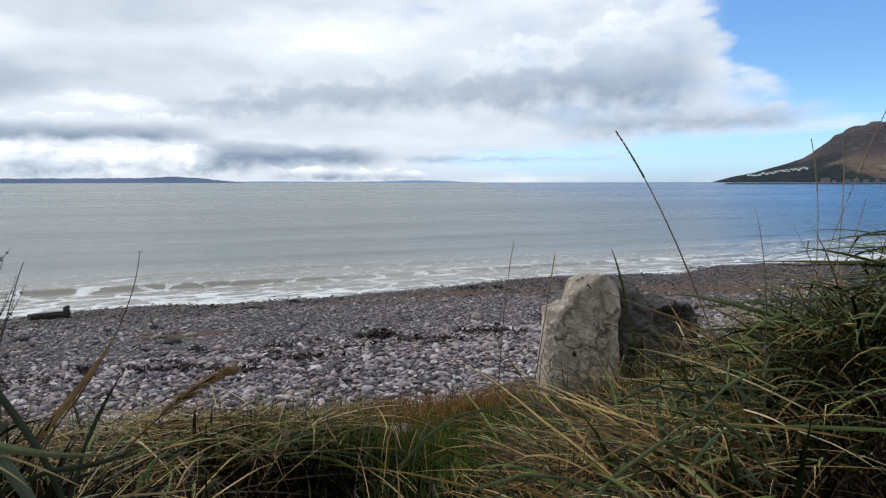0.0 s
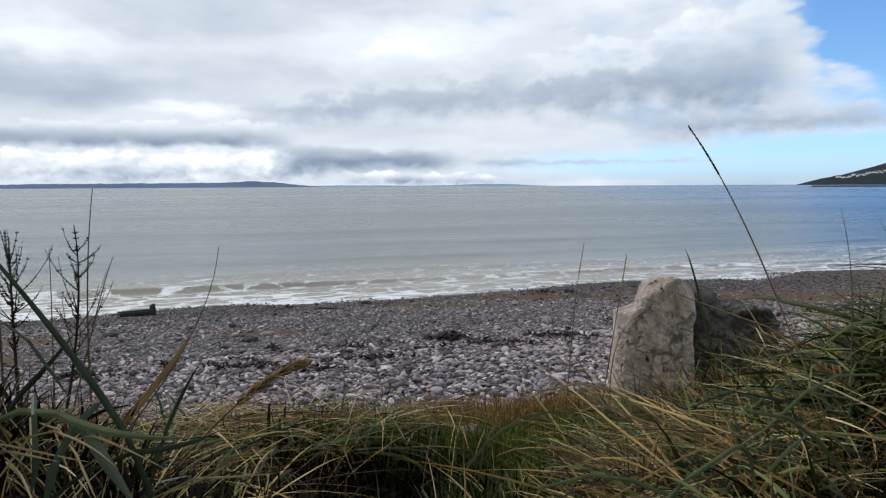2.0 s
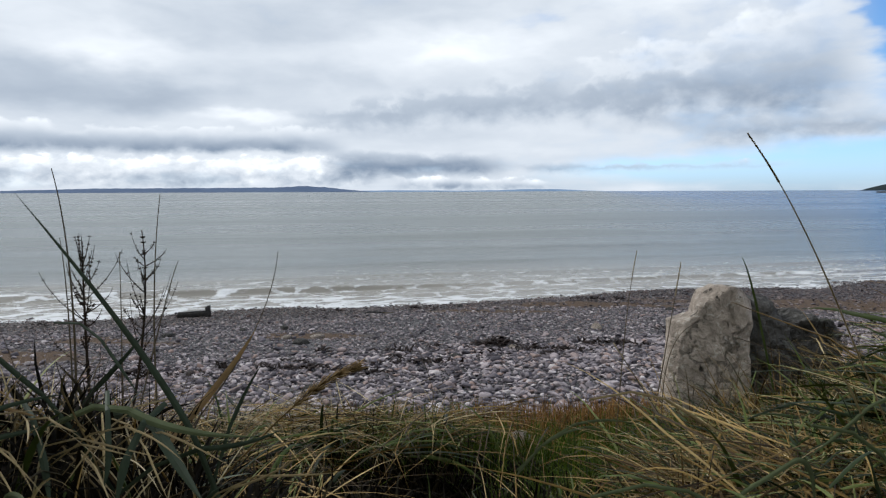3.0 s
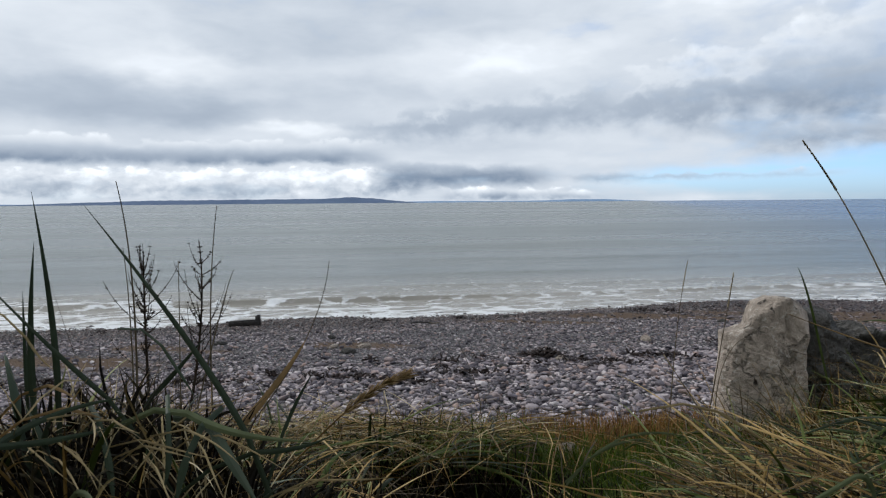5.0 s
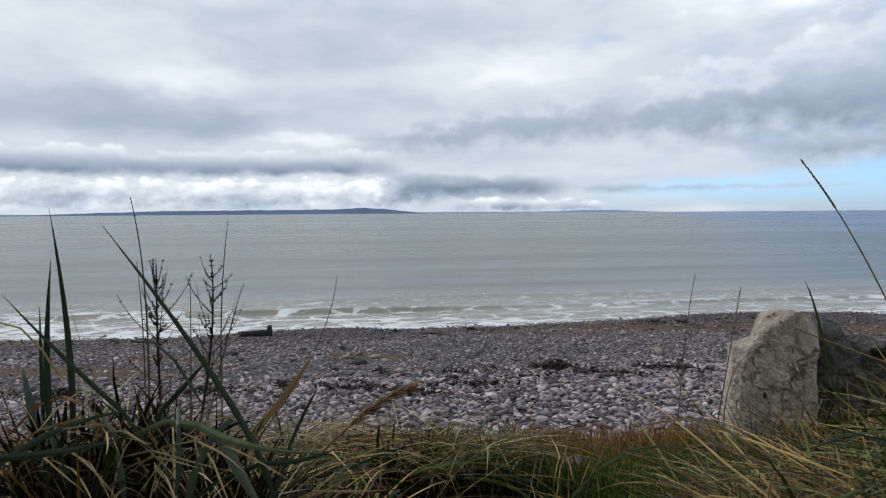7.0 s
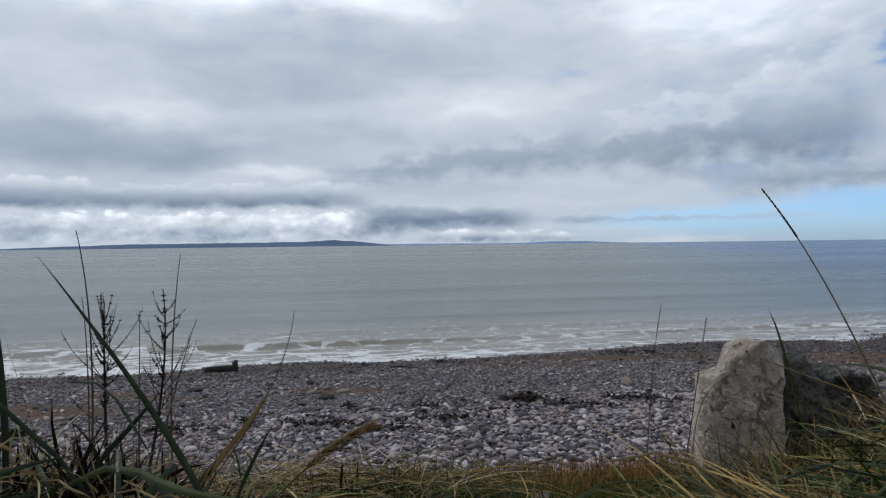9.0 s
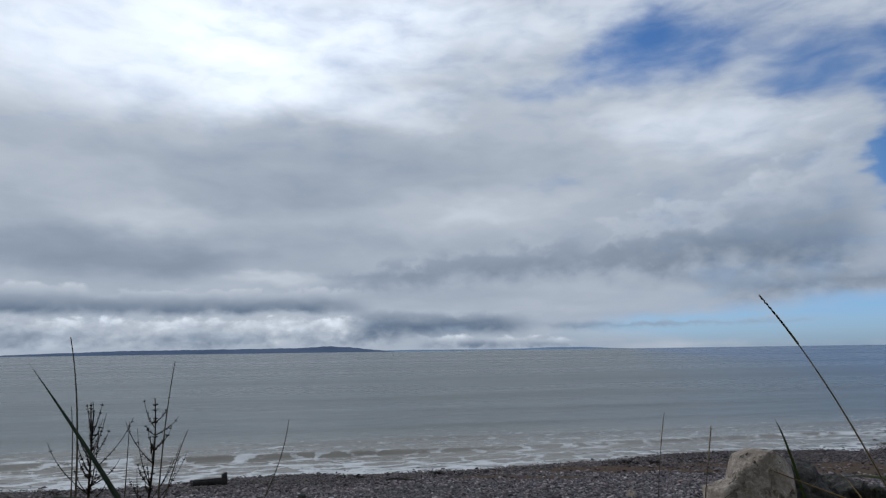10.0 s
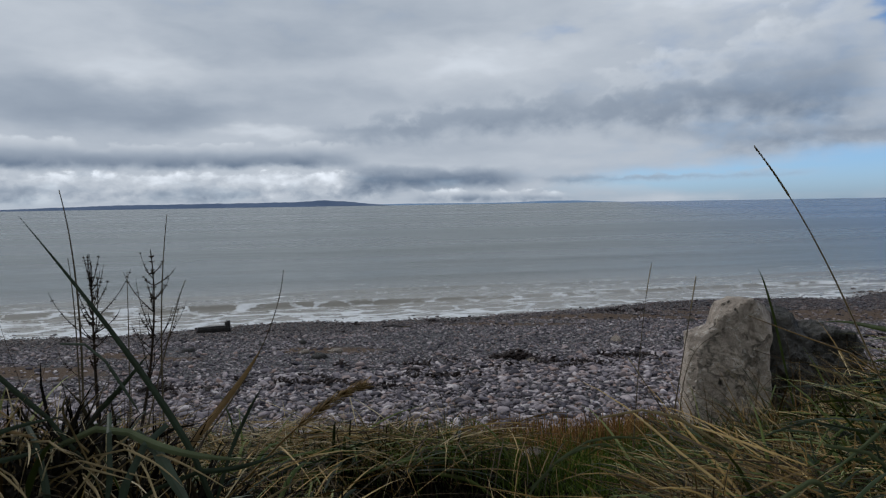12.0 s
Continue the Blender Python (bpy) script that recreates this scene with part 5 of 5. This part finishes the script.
leaf((-0.543, 0.920, 1.962), (-0.484, 0.880, 1.924), (-0.436, 0.850, 1.896), 0.0154, lie=True)
leaf((-0.560, 0.880, 1.933), (-0.563, 0.870, 1.910), (-0.563, 0.860, 1.879), 0.0107, lie=True)
leaf((-0.683, 0.880, 1.936), (-0.668, 0.870, 1.900), (-0.658, 0.860, 1.869), 0.0093, lie=True)
leaf((-0.599, 0.900, 1.942), (-0.592, 0.890, 1.915), (-0.595, 0.880, 1.891), 0.0082, lie=True)
leaf((-0.645, 0.780, 1.922), (-0.621, 0.770, 1.933), (-0.602, 0.760, 1.922), 0.0082, M_SAGE, "broad grey-green grass leaf bent over the tussock", lie=True)
leaf((-0.713, 1.050, 2.048), (-0.655, 1.030, 1.993), (-0.634, 1.020, 1.975), 0.0048, lie=True)
leaf((-0.732, 1.050, 1.965), (-0.690, 1.060, 2.007), (-0.644, 1.060, 2.060), 0.0081, lie=True)
leaf((-0.478, 1.000, 1.936), (-0.461, 1.020, 1.990), (-0.435, 1.020, 2.027), 0.0054, lie=True)
leaf((-0.832, 0.940, 2.005), (-0.797, 0.930, 2.004), (-0.764, 0.920, 1.993), 0.0050, M_BROWN_LEAF, "withered brown grass leaf curled in the tussock", lie=True)
leaf((-0.771, 0.900, 1.985), (-0.733, 0.900, 1.983), (-0.696, 0.900, 1.972), 0.0048, M_BROWN_LEAF, "withered brown grass leaf curled in the tussock", lie=True)
# highlight along the first leaf, made as a separate pale strip
leaf((-0.847, 0.920, 2.081), (-0.823, 0.920, 2.046), (-0.802, 0.920, 2.036), 0.0035, M_PALE, "pale strip standing in for the highlight on a leaf", lie=True)
leaf((-0.755, 0.860, 1.956), (-0.692, 0.840, 1.948), (-0.628, 0.820, 1.900), 0.0028, M_PALE, "bleached grass blade bent over the tussock", lie=True)
leaf((-0.823, 0.885, 1.934), (-0.767, 0.865, 1.916), (-0.705, 0.845, 1.900), 0.0028, M_PALE, "bleached grass blade bent over the tussock", lie=True)
leaf((-0.652, 0.910, 1.945), (-0.576, 0.890, 1.942), (-0.502, 0.870, 1.942), 0.0028, M_PALE, "bleached grass blade bent over the tussock", lie=True)
leaf((-0.618, 0.872, 1.952), (-0.567, 0.852, 1.956), (-0.519, 0.832, 1.958), 0.0028, M_PALE, "bleached grass blade bent over the tussock", lie=True)
leaf((-0.656, 0.897, 2.002), (-0.656, 0.877, 2.029), (-0.616, 0.858, 2.055), 0.0028, M_PALE, "bleached grass blade bent over the tussock", lie=True)
leaf((-0.838, 0.860, 1.919), (-0.802, 0.840, 1.947), (-0.770, 0.820, 1.987), 0.0028, M_PALE, "bleached grass blade bent over the tussock", lie=True)
leaf((-0.609, 0.885, 1.917), (-0.584, 0.865, 1.903), (-0.560, 0.845, 1.891), 0.0028, M_PALE, "bleached grass blade bent over the tussock", lie=True)
leaf((-0.617, 0.910, 1.952), (-0.630, 0.890, 1.926), (-0.648, 0.870, 1.892), 0.0028, M_PALE, "bleached grass blade bent over the tussock", lie=True)
leaf((-0.874, 0.873, 1.870), (-0.833, 0.852, 1.875), (-0.798, 0.832, 1.876), 0.0028, M_PALE, "bleached grass blade bent over the tussock", lie=True)
leaf((-0.748, 0.897, 1.923), (-0.708, 0.877, 1.905), (-0.680, 0.858, 1.888), 0.0028, M_PALE, "bleached grass blade bent over the tussock", lie=True)
leaf((-0.743, 0.860, 1.927), (-0.698, 0.840, 1.909), (-0.673, 0.820, 1.894), 0.0028, M_PALE, "bleached grass blade bent over the tussock", lie=True)
leaf((-0.563, 0.885, 1.974), (-0.500, 0.865, 1.970), (-0.457, 0.845, 1.947), 0.0028, M_PALE, "bleached grass blade bent over the tussock", lie=True)
leaf((-0.528, 0.910, 1.960), (-0.474, 0.890, 1.956), (-0.411, 0.870, 1.937), 0.0028, M_PALE, "bleached grass blade bent over the tussock", lie=True)
leaf((-0.809, 0.872, 1.968), (-0.723, 0.852, 1.996), (-0.639, 0.832, 2.009), 0.0028, M_PALE, "bleached grass blade bent over the tussock", lie=True)
leaf((-0.542, 0.897, 1.940), (-0.514, 0.877, 1.911), (-0.490, 0.857, 1.896), 0.0028, M_PALE, "bleached grass blade bent over the tussock", lie=True)
leaf((-0.654, 0.860, 1.989), (-0.616, 0.840, 1.983), (-0.582, 0.820, 1.989), 0.0028, M_PALE, "bleached grass blade bent over the tussock", lie=True)
leaf((-0.795, 0.885, 2.002), (-0.791, 0.865, 1.990), (-0.791, 0.845, 1.980), 0.0028, M_PALE, "bleached grass blade bent over the tussock", lie=True)
leaf((-0.503, 0.910, 1.917), (-0.479, 0.890, 1.909), (-0.460, 0.870, 1.893), 0.0028, M_PALE, "bleached grass blade bent over the tussock", lie=True)
leaf((-0.696, 0.872, 1.980), (-0.674, 0.852, 1.972), (-0.663, 0.832, 1.964), 0.0028, M_PALE, "bleached grass blade bent over the tussock", lie=True)
leaf((-0.389, 0.897, 1.915), (-0.318, 0.877, 1.928), (-0.267, 0.857, 1.944), 0.0028, M_PALE, "bleached grass blade bent over the tussock", lie=True)
leaf((-0.403, 0.860, 1.914), (-0.333, 0.840, 1.943), (-0.282, 0.820, 1.992), 0.0028, M_PALE, "bleached grass blade bent over the tussock", lie=True)
leaf((0.324, 1.120, 1.892), (0.353, 1.120, 1.903), (0.353, 1.120, 1.808), 0.0076, M_SAGE, "broad grey-green grass leaf lying over the bank", lie=True)
leaf((0.439, 1.120, 1.906), (0.466, 1.120, 1.869), (0.516, 1.120, 1.814), 0.0067, M_SAGE, "broad grey-green grass leaf lying over the bank", lie=True)
leaf((0.452, 1.200, 1.953), (0.407, 1.200, 1.902), (0.365, 1.200, 1.866), 0.0054, M_SAGE, "broad grey-green grass leaf lying over the bank", lie=True)
leaf((0.419, 1.200, 1.987), (0.448, 1.200, 1.930), (0.464, 1.200, 1.872), 0.0032, M_PALE, "bleached grass blade lying over the bank", lie=True)
leaf((-0.054, 1.900, 1.600), (0.038, 1.900, 1.674), (0.119, 1.900, 1.659), 0.0074, M_SAGE, "broad grey-green grass leaf lying over the bank", lie=True)
leaf((0.032, 1.950, 1.647), (0.130, 1.950, 1.678), (0.202, 1.950, 1.654), 0.0076, M_SAGE, "broad grey-green grass leaf lying over the bank", lie=True)
leaf((0.185, 1.150, 1.824), (0.236, 1.150, 1.799), (0.295, 1.150, 1.791), 0.0069, M_SAGE, "broad grey-green grass leaf lying over the bank", lie=True)
leaf((0.185, 1.400, 1.891), (0.237, 1.400, 1.860), (0.310, 1.400, 1.818), 0.0053, M_PALE, "bleached grass blade lying over the bank", lie=True)
leaf((-0.652, 1.160, 1.868), (-0.577, 1.236, 1.974), (-0.553, 1.255, 2.028), 0.0115, M_BROWN_LEAF, "withered brown grass leaf leaning from the tussock")
leaf((0.624, 2.419, 1.855), (0.595, 2.454, 2.022), (0.571, 2.461, 2.064), 0.0072, M_GREEN, "narrow green grass leaf before the boulder")
stalk((-0.858, 1.175, 1.945), (-0.883, 1.216, 2.180), (-0.900, 1.192, 2.320), 0.0018)
stalk((-0.896, 1.214, 1.956), (-0.916, 1.238, 2.119), (-0.924, 1.234, 2.194))
stalk((-0.771, 1.282, 1.900), (-0.800, 1.324, 2.114), (-0.780, 1.334, 2.273), 0.0016)
stalk((-0.821, 1.252, 1.905), (-0.837, 1.281, 2.038), (-0.842, 1.290, 2.164))
stalk((-0.788, 1.275, 1.913), (-0.766, 1.339, 2.114), (-0.751, 1.343, 2.143))
stalk((-0.634, 1.239, 1.898), (-0.549, 1.323, 2.039), (-0.540, 1.335, 2.164), 0.0013)
stalk((-0.358, 1.919, 1.682), (-0.326, 1.938, 1.706), (-0.427, 1.962, 1.899))
stalk((0.378, 2.765, 1.480), (0.396, 2.829, 1.716), (0.493, 2.817, 1.768), 0.0018, None, 0, "thin dry grass stalk before the boulder")
stalk((0.298, 2.383, 1.576), (0.219, 2.428, 1.694), (0.173, 2.445, 1.763), 0.002, None, 0.3, "short dry grass stalk with a seed head")
stalk((0.213, 2.616, 1.631), (0.236, 2.678, 1.900), (0.266, 2.685, 2.058), 0.0016, None, 0.3, "tall dry grass stalk with a seed head")
stalk((0.760, 1.721, 1.992), (0.764, 1.738, 2.112), (0.740, 1.754, 2.220), 0.0012, None, 0, "thin dry grass stalk on the bank's shoulder")
TALL = "tall grass stalk with a ripe seed head"
stalk((0.480, 1.420, 2.078), (0.361, 1.300, 2.273), (0.266, 1.200, 2.361), 0.0014, M_HEAD, 0.33, "tall bowed grass stalk on the shoulder")
stalk((0.311, 2.420, 1.585), (0.356, 2.480, 1.822), (0.389, 2.495, 2.035), 0.002, None, 0.25, TALL)
stalk((1.141, 2.212, 1.973), (1.163, 2.233, 2.228), (1.123, 2.240, 2.412), 0.0016, M_HEAD, 0.4, TALL)
stalk((1.143, 2.210, 1.973), (1.244, 2.196, 2.318), (1.288, 2.139, 2.501), 0.0016, M_HEAD, 0.4, TALL)
stalk((1.225, 2.251, 1.967), (1.256, 2.272, 2.266), (1.237, 2.263, 2.405), 0.0016, M_HEAD, 0.4, TALL)
stalk((1.182, 2.185, 1.943), (1.236, 2.179, 2.100), (1.258, 2.169, 2.235), 0.0012, M_HEAD, 0.4, TALL)
stalk((0.667, 1.959, 1.902), (0.574, 2.105, 1.923), (0.493, 2.228, 1.948), 0.0022, M_STRAW, 0, "pale straw bent across the boulder")
dock((-0.923, 1.294, 1.864), (-0.955, 1.331, 2.074), (-0.955, 1.335, 2.180), 3)
dock((-0.883, 1.373, 1.832), (-0.877, 1.446, 2.051), (-0.891, 1.439, 2.197), 8)


def plume(base, ctrl, tip):
    """A flattened feathery tan grass head."""
    thing = new("grass_plume")
    pts = bezier(base, ctrl, tip, 40)
    bm = bmesh.new()
    tube(bm, [down(base, ctrl)] + pts, 0.0018, 0.0007)
    child("stem", from_bmesh("stem", bm, M_STRAW), thing)
    bm = bmesh.new()
    seeds(bm, pts[10::2], 0.0016, 0.028, 21, 0.34, 13)
    child("seed_head", from_bmesh("seed_head", bm, M_BROWN_LEAF), thing, "feathery tan seed head")
    return tagged(thing, "tan feathery grass plume lying over the tussock", "grass")


plume((-0.496, 1.180, 1.873), (-0.431, 1.230, 1.943), (-0.361, 1.256, 1.968))

def lay(ob, x, y, lift=0.0, turn=0.0, scale=1.0):
    ob.matrix_world = pose(x, y, float(ground_z(np.array(x), np.array(y))) + lift, 0, 0, turn) @ Matrix.Scale(scale, 4)
    return ob


lay(stick(), -3.33, 11.55, 0.02, 46)


def beach_rock(seed, mat, label):
    me = rock_mesh("beach_rock", (1.0, 0.72, 0.5), [], mat, seed, 14, 3, 0.06)
    return tagged(new("beach_rock", me), label, "stone", group="larger stones on the beach")


PALE, DARK = "pale angular stone lying on the shingle", "dark wet stone lying on the shingle"
for i, (x, y, size, mat, text) in enumerate((
        (-3.39, 8.75, 0.13, M_DARK_ROCK, DARK), (-3.35, 9.21, 0.11, M_BOULDER, PALE), (-3.80, 9.22, 0.10, M_BOULDER, PALE), (-4.77, 9.86, 0.09, M_DARK_ROCK, DARK),
        (-4.20, 10.1, 0.10, M_DARK_ROCK, DARK), (-0.55, 8.50, 0.10, M_BOULDER, PALE), (-1.20, 7.9, 0.09, M_DARK_ROCK, DARK), (-1.90, 13.1, 0.10, M_DARK_ROCK, DARK),
        (0.53, 10.3, 0.12, M_BOULDER, PALE), (1.9, 12.6, 0.10, M_DARK_ROCK, DARK), (-2.3, 6.2, 0.11, M_DARK_ROCK, DARK), (-5.6, 9.2, 0.10, M_DARK_ROCK, DARK))):
    lay(beach_rock(20 + i, mat, text), x, y, size * 0.15, 37 * i, size * 0.68)
lay(tagged(new("stone", rock_mesh("stone", (1.0, 0.8, 0.7), [], M_BOULDER, 51, 14, 3, 0.06)), "small pale stone half sunk in the turf", "stone"), -0.15, 2.62, 0.045, 20, 0.034)

# ---- seaweed ----


def seaweed(heaps):
    """Dried wrack: heaps of crossing straps (place, width, depth, height, straps)."""
    g = np.random.default_rng(2)
    rows = []
    for x, y, wide, deep, high, count in heaps:
        bx, by = g.normal(0, wide / 2.6, count), g.normal(0, deep / 2.6, count)
        z = ground_z(x + bx, y + by) + 0.03 + high * g.random(count) * np.exp(-(bx / wide) ** 2 * 3)
        rows.append(np.stack([x + bx, y + by, z], -1))
    base = np.concatenate(rows)
    n = len(base)
    v, quad = ribbons(base, g.uniform(0, 6.28, n), g.uniform(0.7, 1.5, n), g.uniform(0.04, 0.11, n), g.uniform(0.016, 0.04, n), g.uniform(0.5, 3, n), 5, 0.4, 0.9)
    f = (np.arange(n)[:, None, None] * 18 + quad[None]).reshape(-1, 4)
    return tagged(new("seaweed", mesh_from("seaweed", v.reshape(-1, 3), f, M_WEED)), "dried black seaweed strewn along the shingle", "seaweed", kind="stuff")


heaps = [(-0.78, 8.66, 0.34, 0.18, 0.07, 260), (0.05, 8.30, 0.55, 0.07, 0.02, 45), (-0.35, 8.35, 0.5, 0.06, 0.02, 25), (-1.44, 7.40, 0.50, 0.06, 0.02, 60), (-2.60, 7.05, 0.45, 0.06, 0.02, 55), (-2.05, 6.90, 0.40, 0.05, 0.02, 40), (0.75, 8.8, 0.65, 0.08, 0.02, 60), (-5.6, 6.0, 0.30, 0.12, 0.10, 70), (-4.3, 6.5, 0.5, 0.10, 0.07, 70)]
wr = random.Random(9)
for _ in range(38):                      # the broken wrack line and scraps toward the water
    u0, s0 = wr.uniform(-11, 4), wr.choice((-6.2, -6.0, -5.6, -2.6, -1.4)) + wr.gauss(0, 0.25)
    wx, wy = shore_place(u0, s0)
    heaps.append((wx, wy, wr.uniform(0.1, 0.45), 0.06, 0.04, wr.randint(10, 34)))
seaweed(heaps)

# ---- shingle: every stone a solid ----


def pebble_shapes(level, count, seed):
    """Rounded, flattened, slightly broken stones of unit length."""
    bm = bmesh.new()
    bmesh.ops.create_icosphere(bm, subdivisions=level, radius=1.0)
    bm.verts.ensure_lookup_table()
    v = np.array([p.co[:] for p in bm.verts])
    f = np.array([[q.index for q in p.verts] for p in bm.faces])
    bm.free()
    g = np.random.default_rng(seed)
    out = []
    for _ in range(count):
        w = np.sign(v) * np.abs(v) ** 0.85
        for _ in range(9):
            d = g.normal(0, 1, 3)
            d /= np.linalg.norm(d)
            reach = w @ d
            w = w - np.outer(np.maximum(0, reach - g.uniform(0.38, 0.80)), d) * 1.0
        w = w * (1 + 0.06 * g.normal(0, 1, (len(v), 1)))
        out.append(w * np.array((1.0, g.uniform(0.55, 0.95), g.uniform(0.26, 0.50))))
    return out, f


def scatter(s0, s1, gap, size0, size1, seed):
    """Places along the beach: a loosened grid, only where the bank's grass ends and in front of the bay."""
    g = np.random.default_rng(seed)
    u, s = np.meshgrid(np.arange(-16, 20, gap), np.arange(s0, s1, gap))
    u, s = u.ravel() + g.normal(0, gap * 0.3, u.size), s.ravel() + g.normal(0, gap * 0.3, u.size)
    x, y = shore_place(u, s)
    az = np.degrees(np.arctan2(x, y))
    keep = (az > -64) & (az < 52) & (y > edge_y(x) + 0.40)
    x, y, s = x[keep], y[keep], s[keep]
    r = (size0 + (size1 - size0) * g.random(len(x)) ** 1.7) * np.where(g.random(len(x)) < 0.07, 1.6, 1.0)
    return x, y, s, r, g


def stones(x, y, r, g, level, seed, sink):
    shapes, f = pebble_shapes(level, 10, seed)
    n = len(x)
    pick = g.integers(0, 10, n)
    T = np.stack(shapes)[pick]
    a = g.uniform(0, 2 * PI, n)
    tx, ty = g.normal(0, 0.18, n), g.normal(0, 0.18, n)
    px, py, pz = (T[:, :, k] * r[:, None] for k in range(3))
    qx, qy = px * np.cos(a)[:, None] - py * np.sin(a)[:, None], px * np.sin(a)[:, None] + py * np.cos(a)[:, None]
    pz = pz + qx * tx[:, None] + qy * ty[:, None]
    z = ground_z(x, y) + r * sink
    v = np.stack([qx + x[:, None], qy + y[:, None], pz + z[:, None]], -1)
    faces = (np.arange(n)[:, None, None] * T.shape[1] + f[None]).reshape(-1, 3)
    return v.reshape(-1, 3), faces


x, y, s, r, g = scatter(-11.0, -5.2, 0.052, 0.020, 0.060, 31)
thin = rng.random(len(x)) < smooth(-5.0, -6.3, s)
x, y, s, r = x[thin], y[thin], s[thin], r[thin]
near = (np.hypot(x, y) < 6.2) & (x > -2.6) & (x < 0.8)
near &= np.cumsum(near) <= 300
v, f = stones(x[~near], y[~near], r[~near], g, 2, 41, 0.22)
tagged(child("cobbles", mesh_from("cobbles", v, f, M_SHINGLE), ground), "grey rounded cobbles packed on the upper beach", kind="stuff")
x2, y2, s2, r2, g2 = scatter(-7.2, 0.5, 0.052, 0.016, 0.036, 32)
thin = rng.random(len(x2)) < smooth(-7.4, -5.4, s2) * (1 - 0.45 * smooth(0.1, 0.45, fbm(x2 * 0.5, y2 * 0.9, 2)))
for px, py, wx, wy in SAND_SPOTS:
    bare = smooth(1.5, 0.8, np.hypot((x2 - px) / wx, (y2 - py) / wy) + 0.3 * value_noise(x2 * 3, y2 * 3))
    thin &= rng.random(len(x2)) > 0.9 * bare
v, f = stones(x2[thin], y2[thin], r2[thin], g2, 1, 42, 0.2)
tagged(child("pebbles", mesh_from("pebbles", v, f, M_PEBBLE), ground), "small grey pebbles spread toward the waterline", kind="stuff")
x4, y4, s4, r4, g4 = scatter(-6.6, -0.9, 0.17, 0.022, 0.060, 34)
some = rng.random(len(x4)) < 0.55
v, f = stones(x4[some], y4[some], r4[some], g4, 2, 45, 0.25)
tagged(child("stray_cobbles", mesh_from("stray_cobbles", v, f, stone_material("stray_cobble", island_random, 1.1, True)), ground), "larger grey stones strewn among the pebbles", kind="stuff")
# a few larger wet stones at the water's edge
x3, y3, s3, r3, g3 = scatter(-2.0, 1.7, 0.34, 0.022, 0.060, 33)
v, f = stones(x3, y3, r3, g3, 2, 43, 0.2)
tagged(child("wet_stones", mesh_from("wet_stones", v, f, stone_material("wet_stone", island_random, 0.4)), ground), "dark wet stones at the water's edge", kind="stuff")

shapes, f = pebble_shapes(2, 8, 44)
cobble_meshes = [mesh_from("cobble", w, f, M_COBBLE) for w in shapes]
pr = random.Random(12)
for px, py, size in zip(x[near], y[near], r[near]):
    ob = child("cobble", pr.choice(cobble_meshes), ground)
    ob.matrix_basis = pose(px, py, float(ground_z(np.array(px), np.array(py))) + size * 0.22, pr.gauss(0, 15), pr.gauss(0, 15), pr.uniform(0, 360)) @ Matrix.Scale(size, 4)
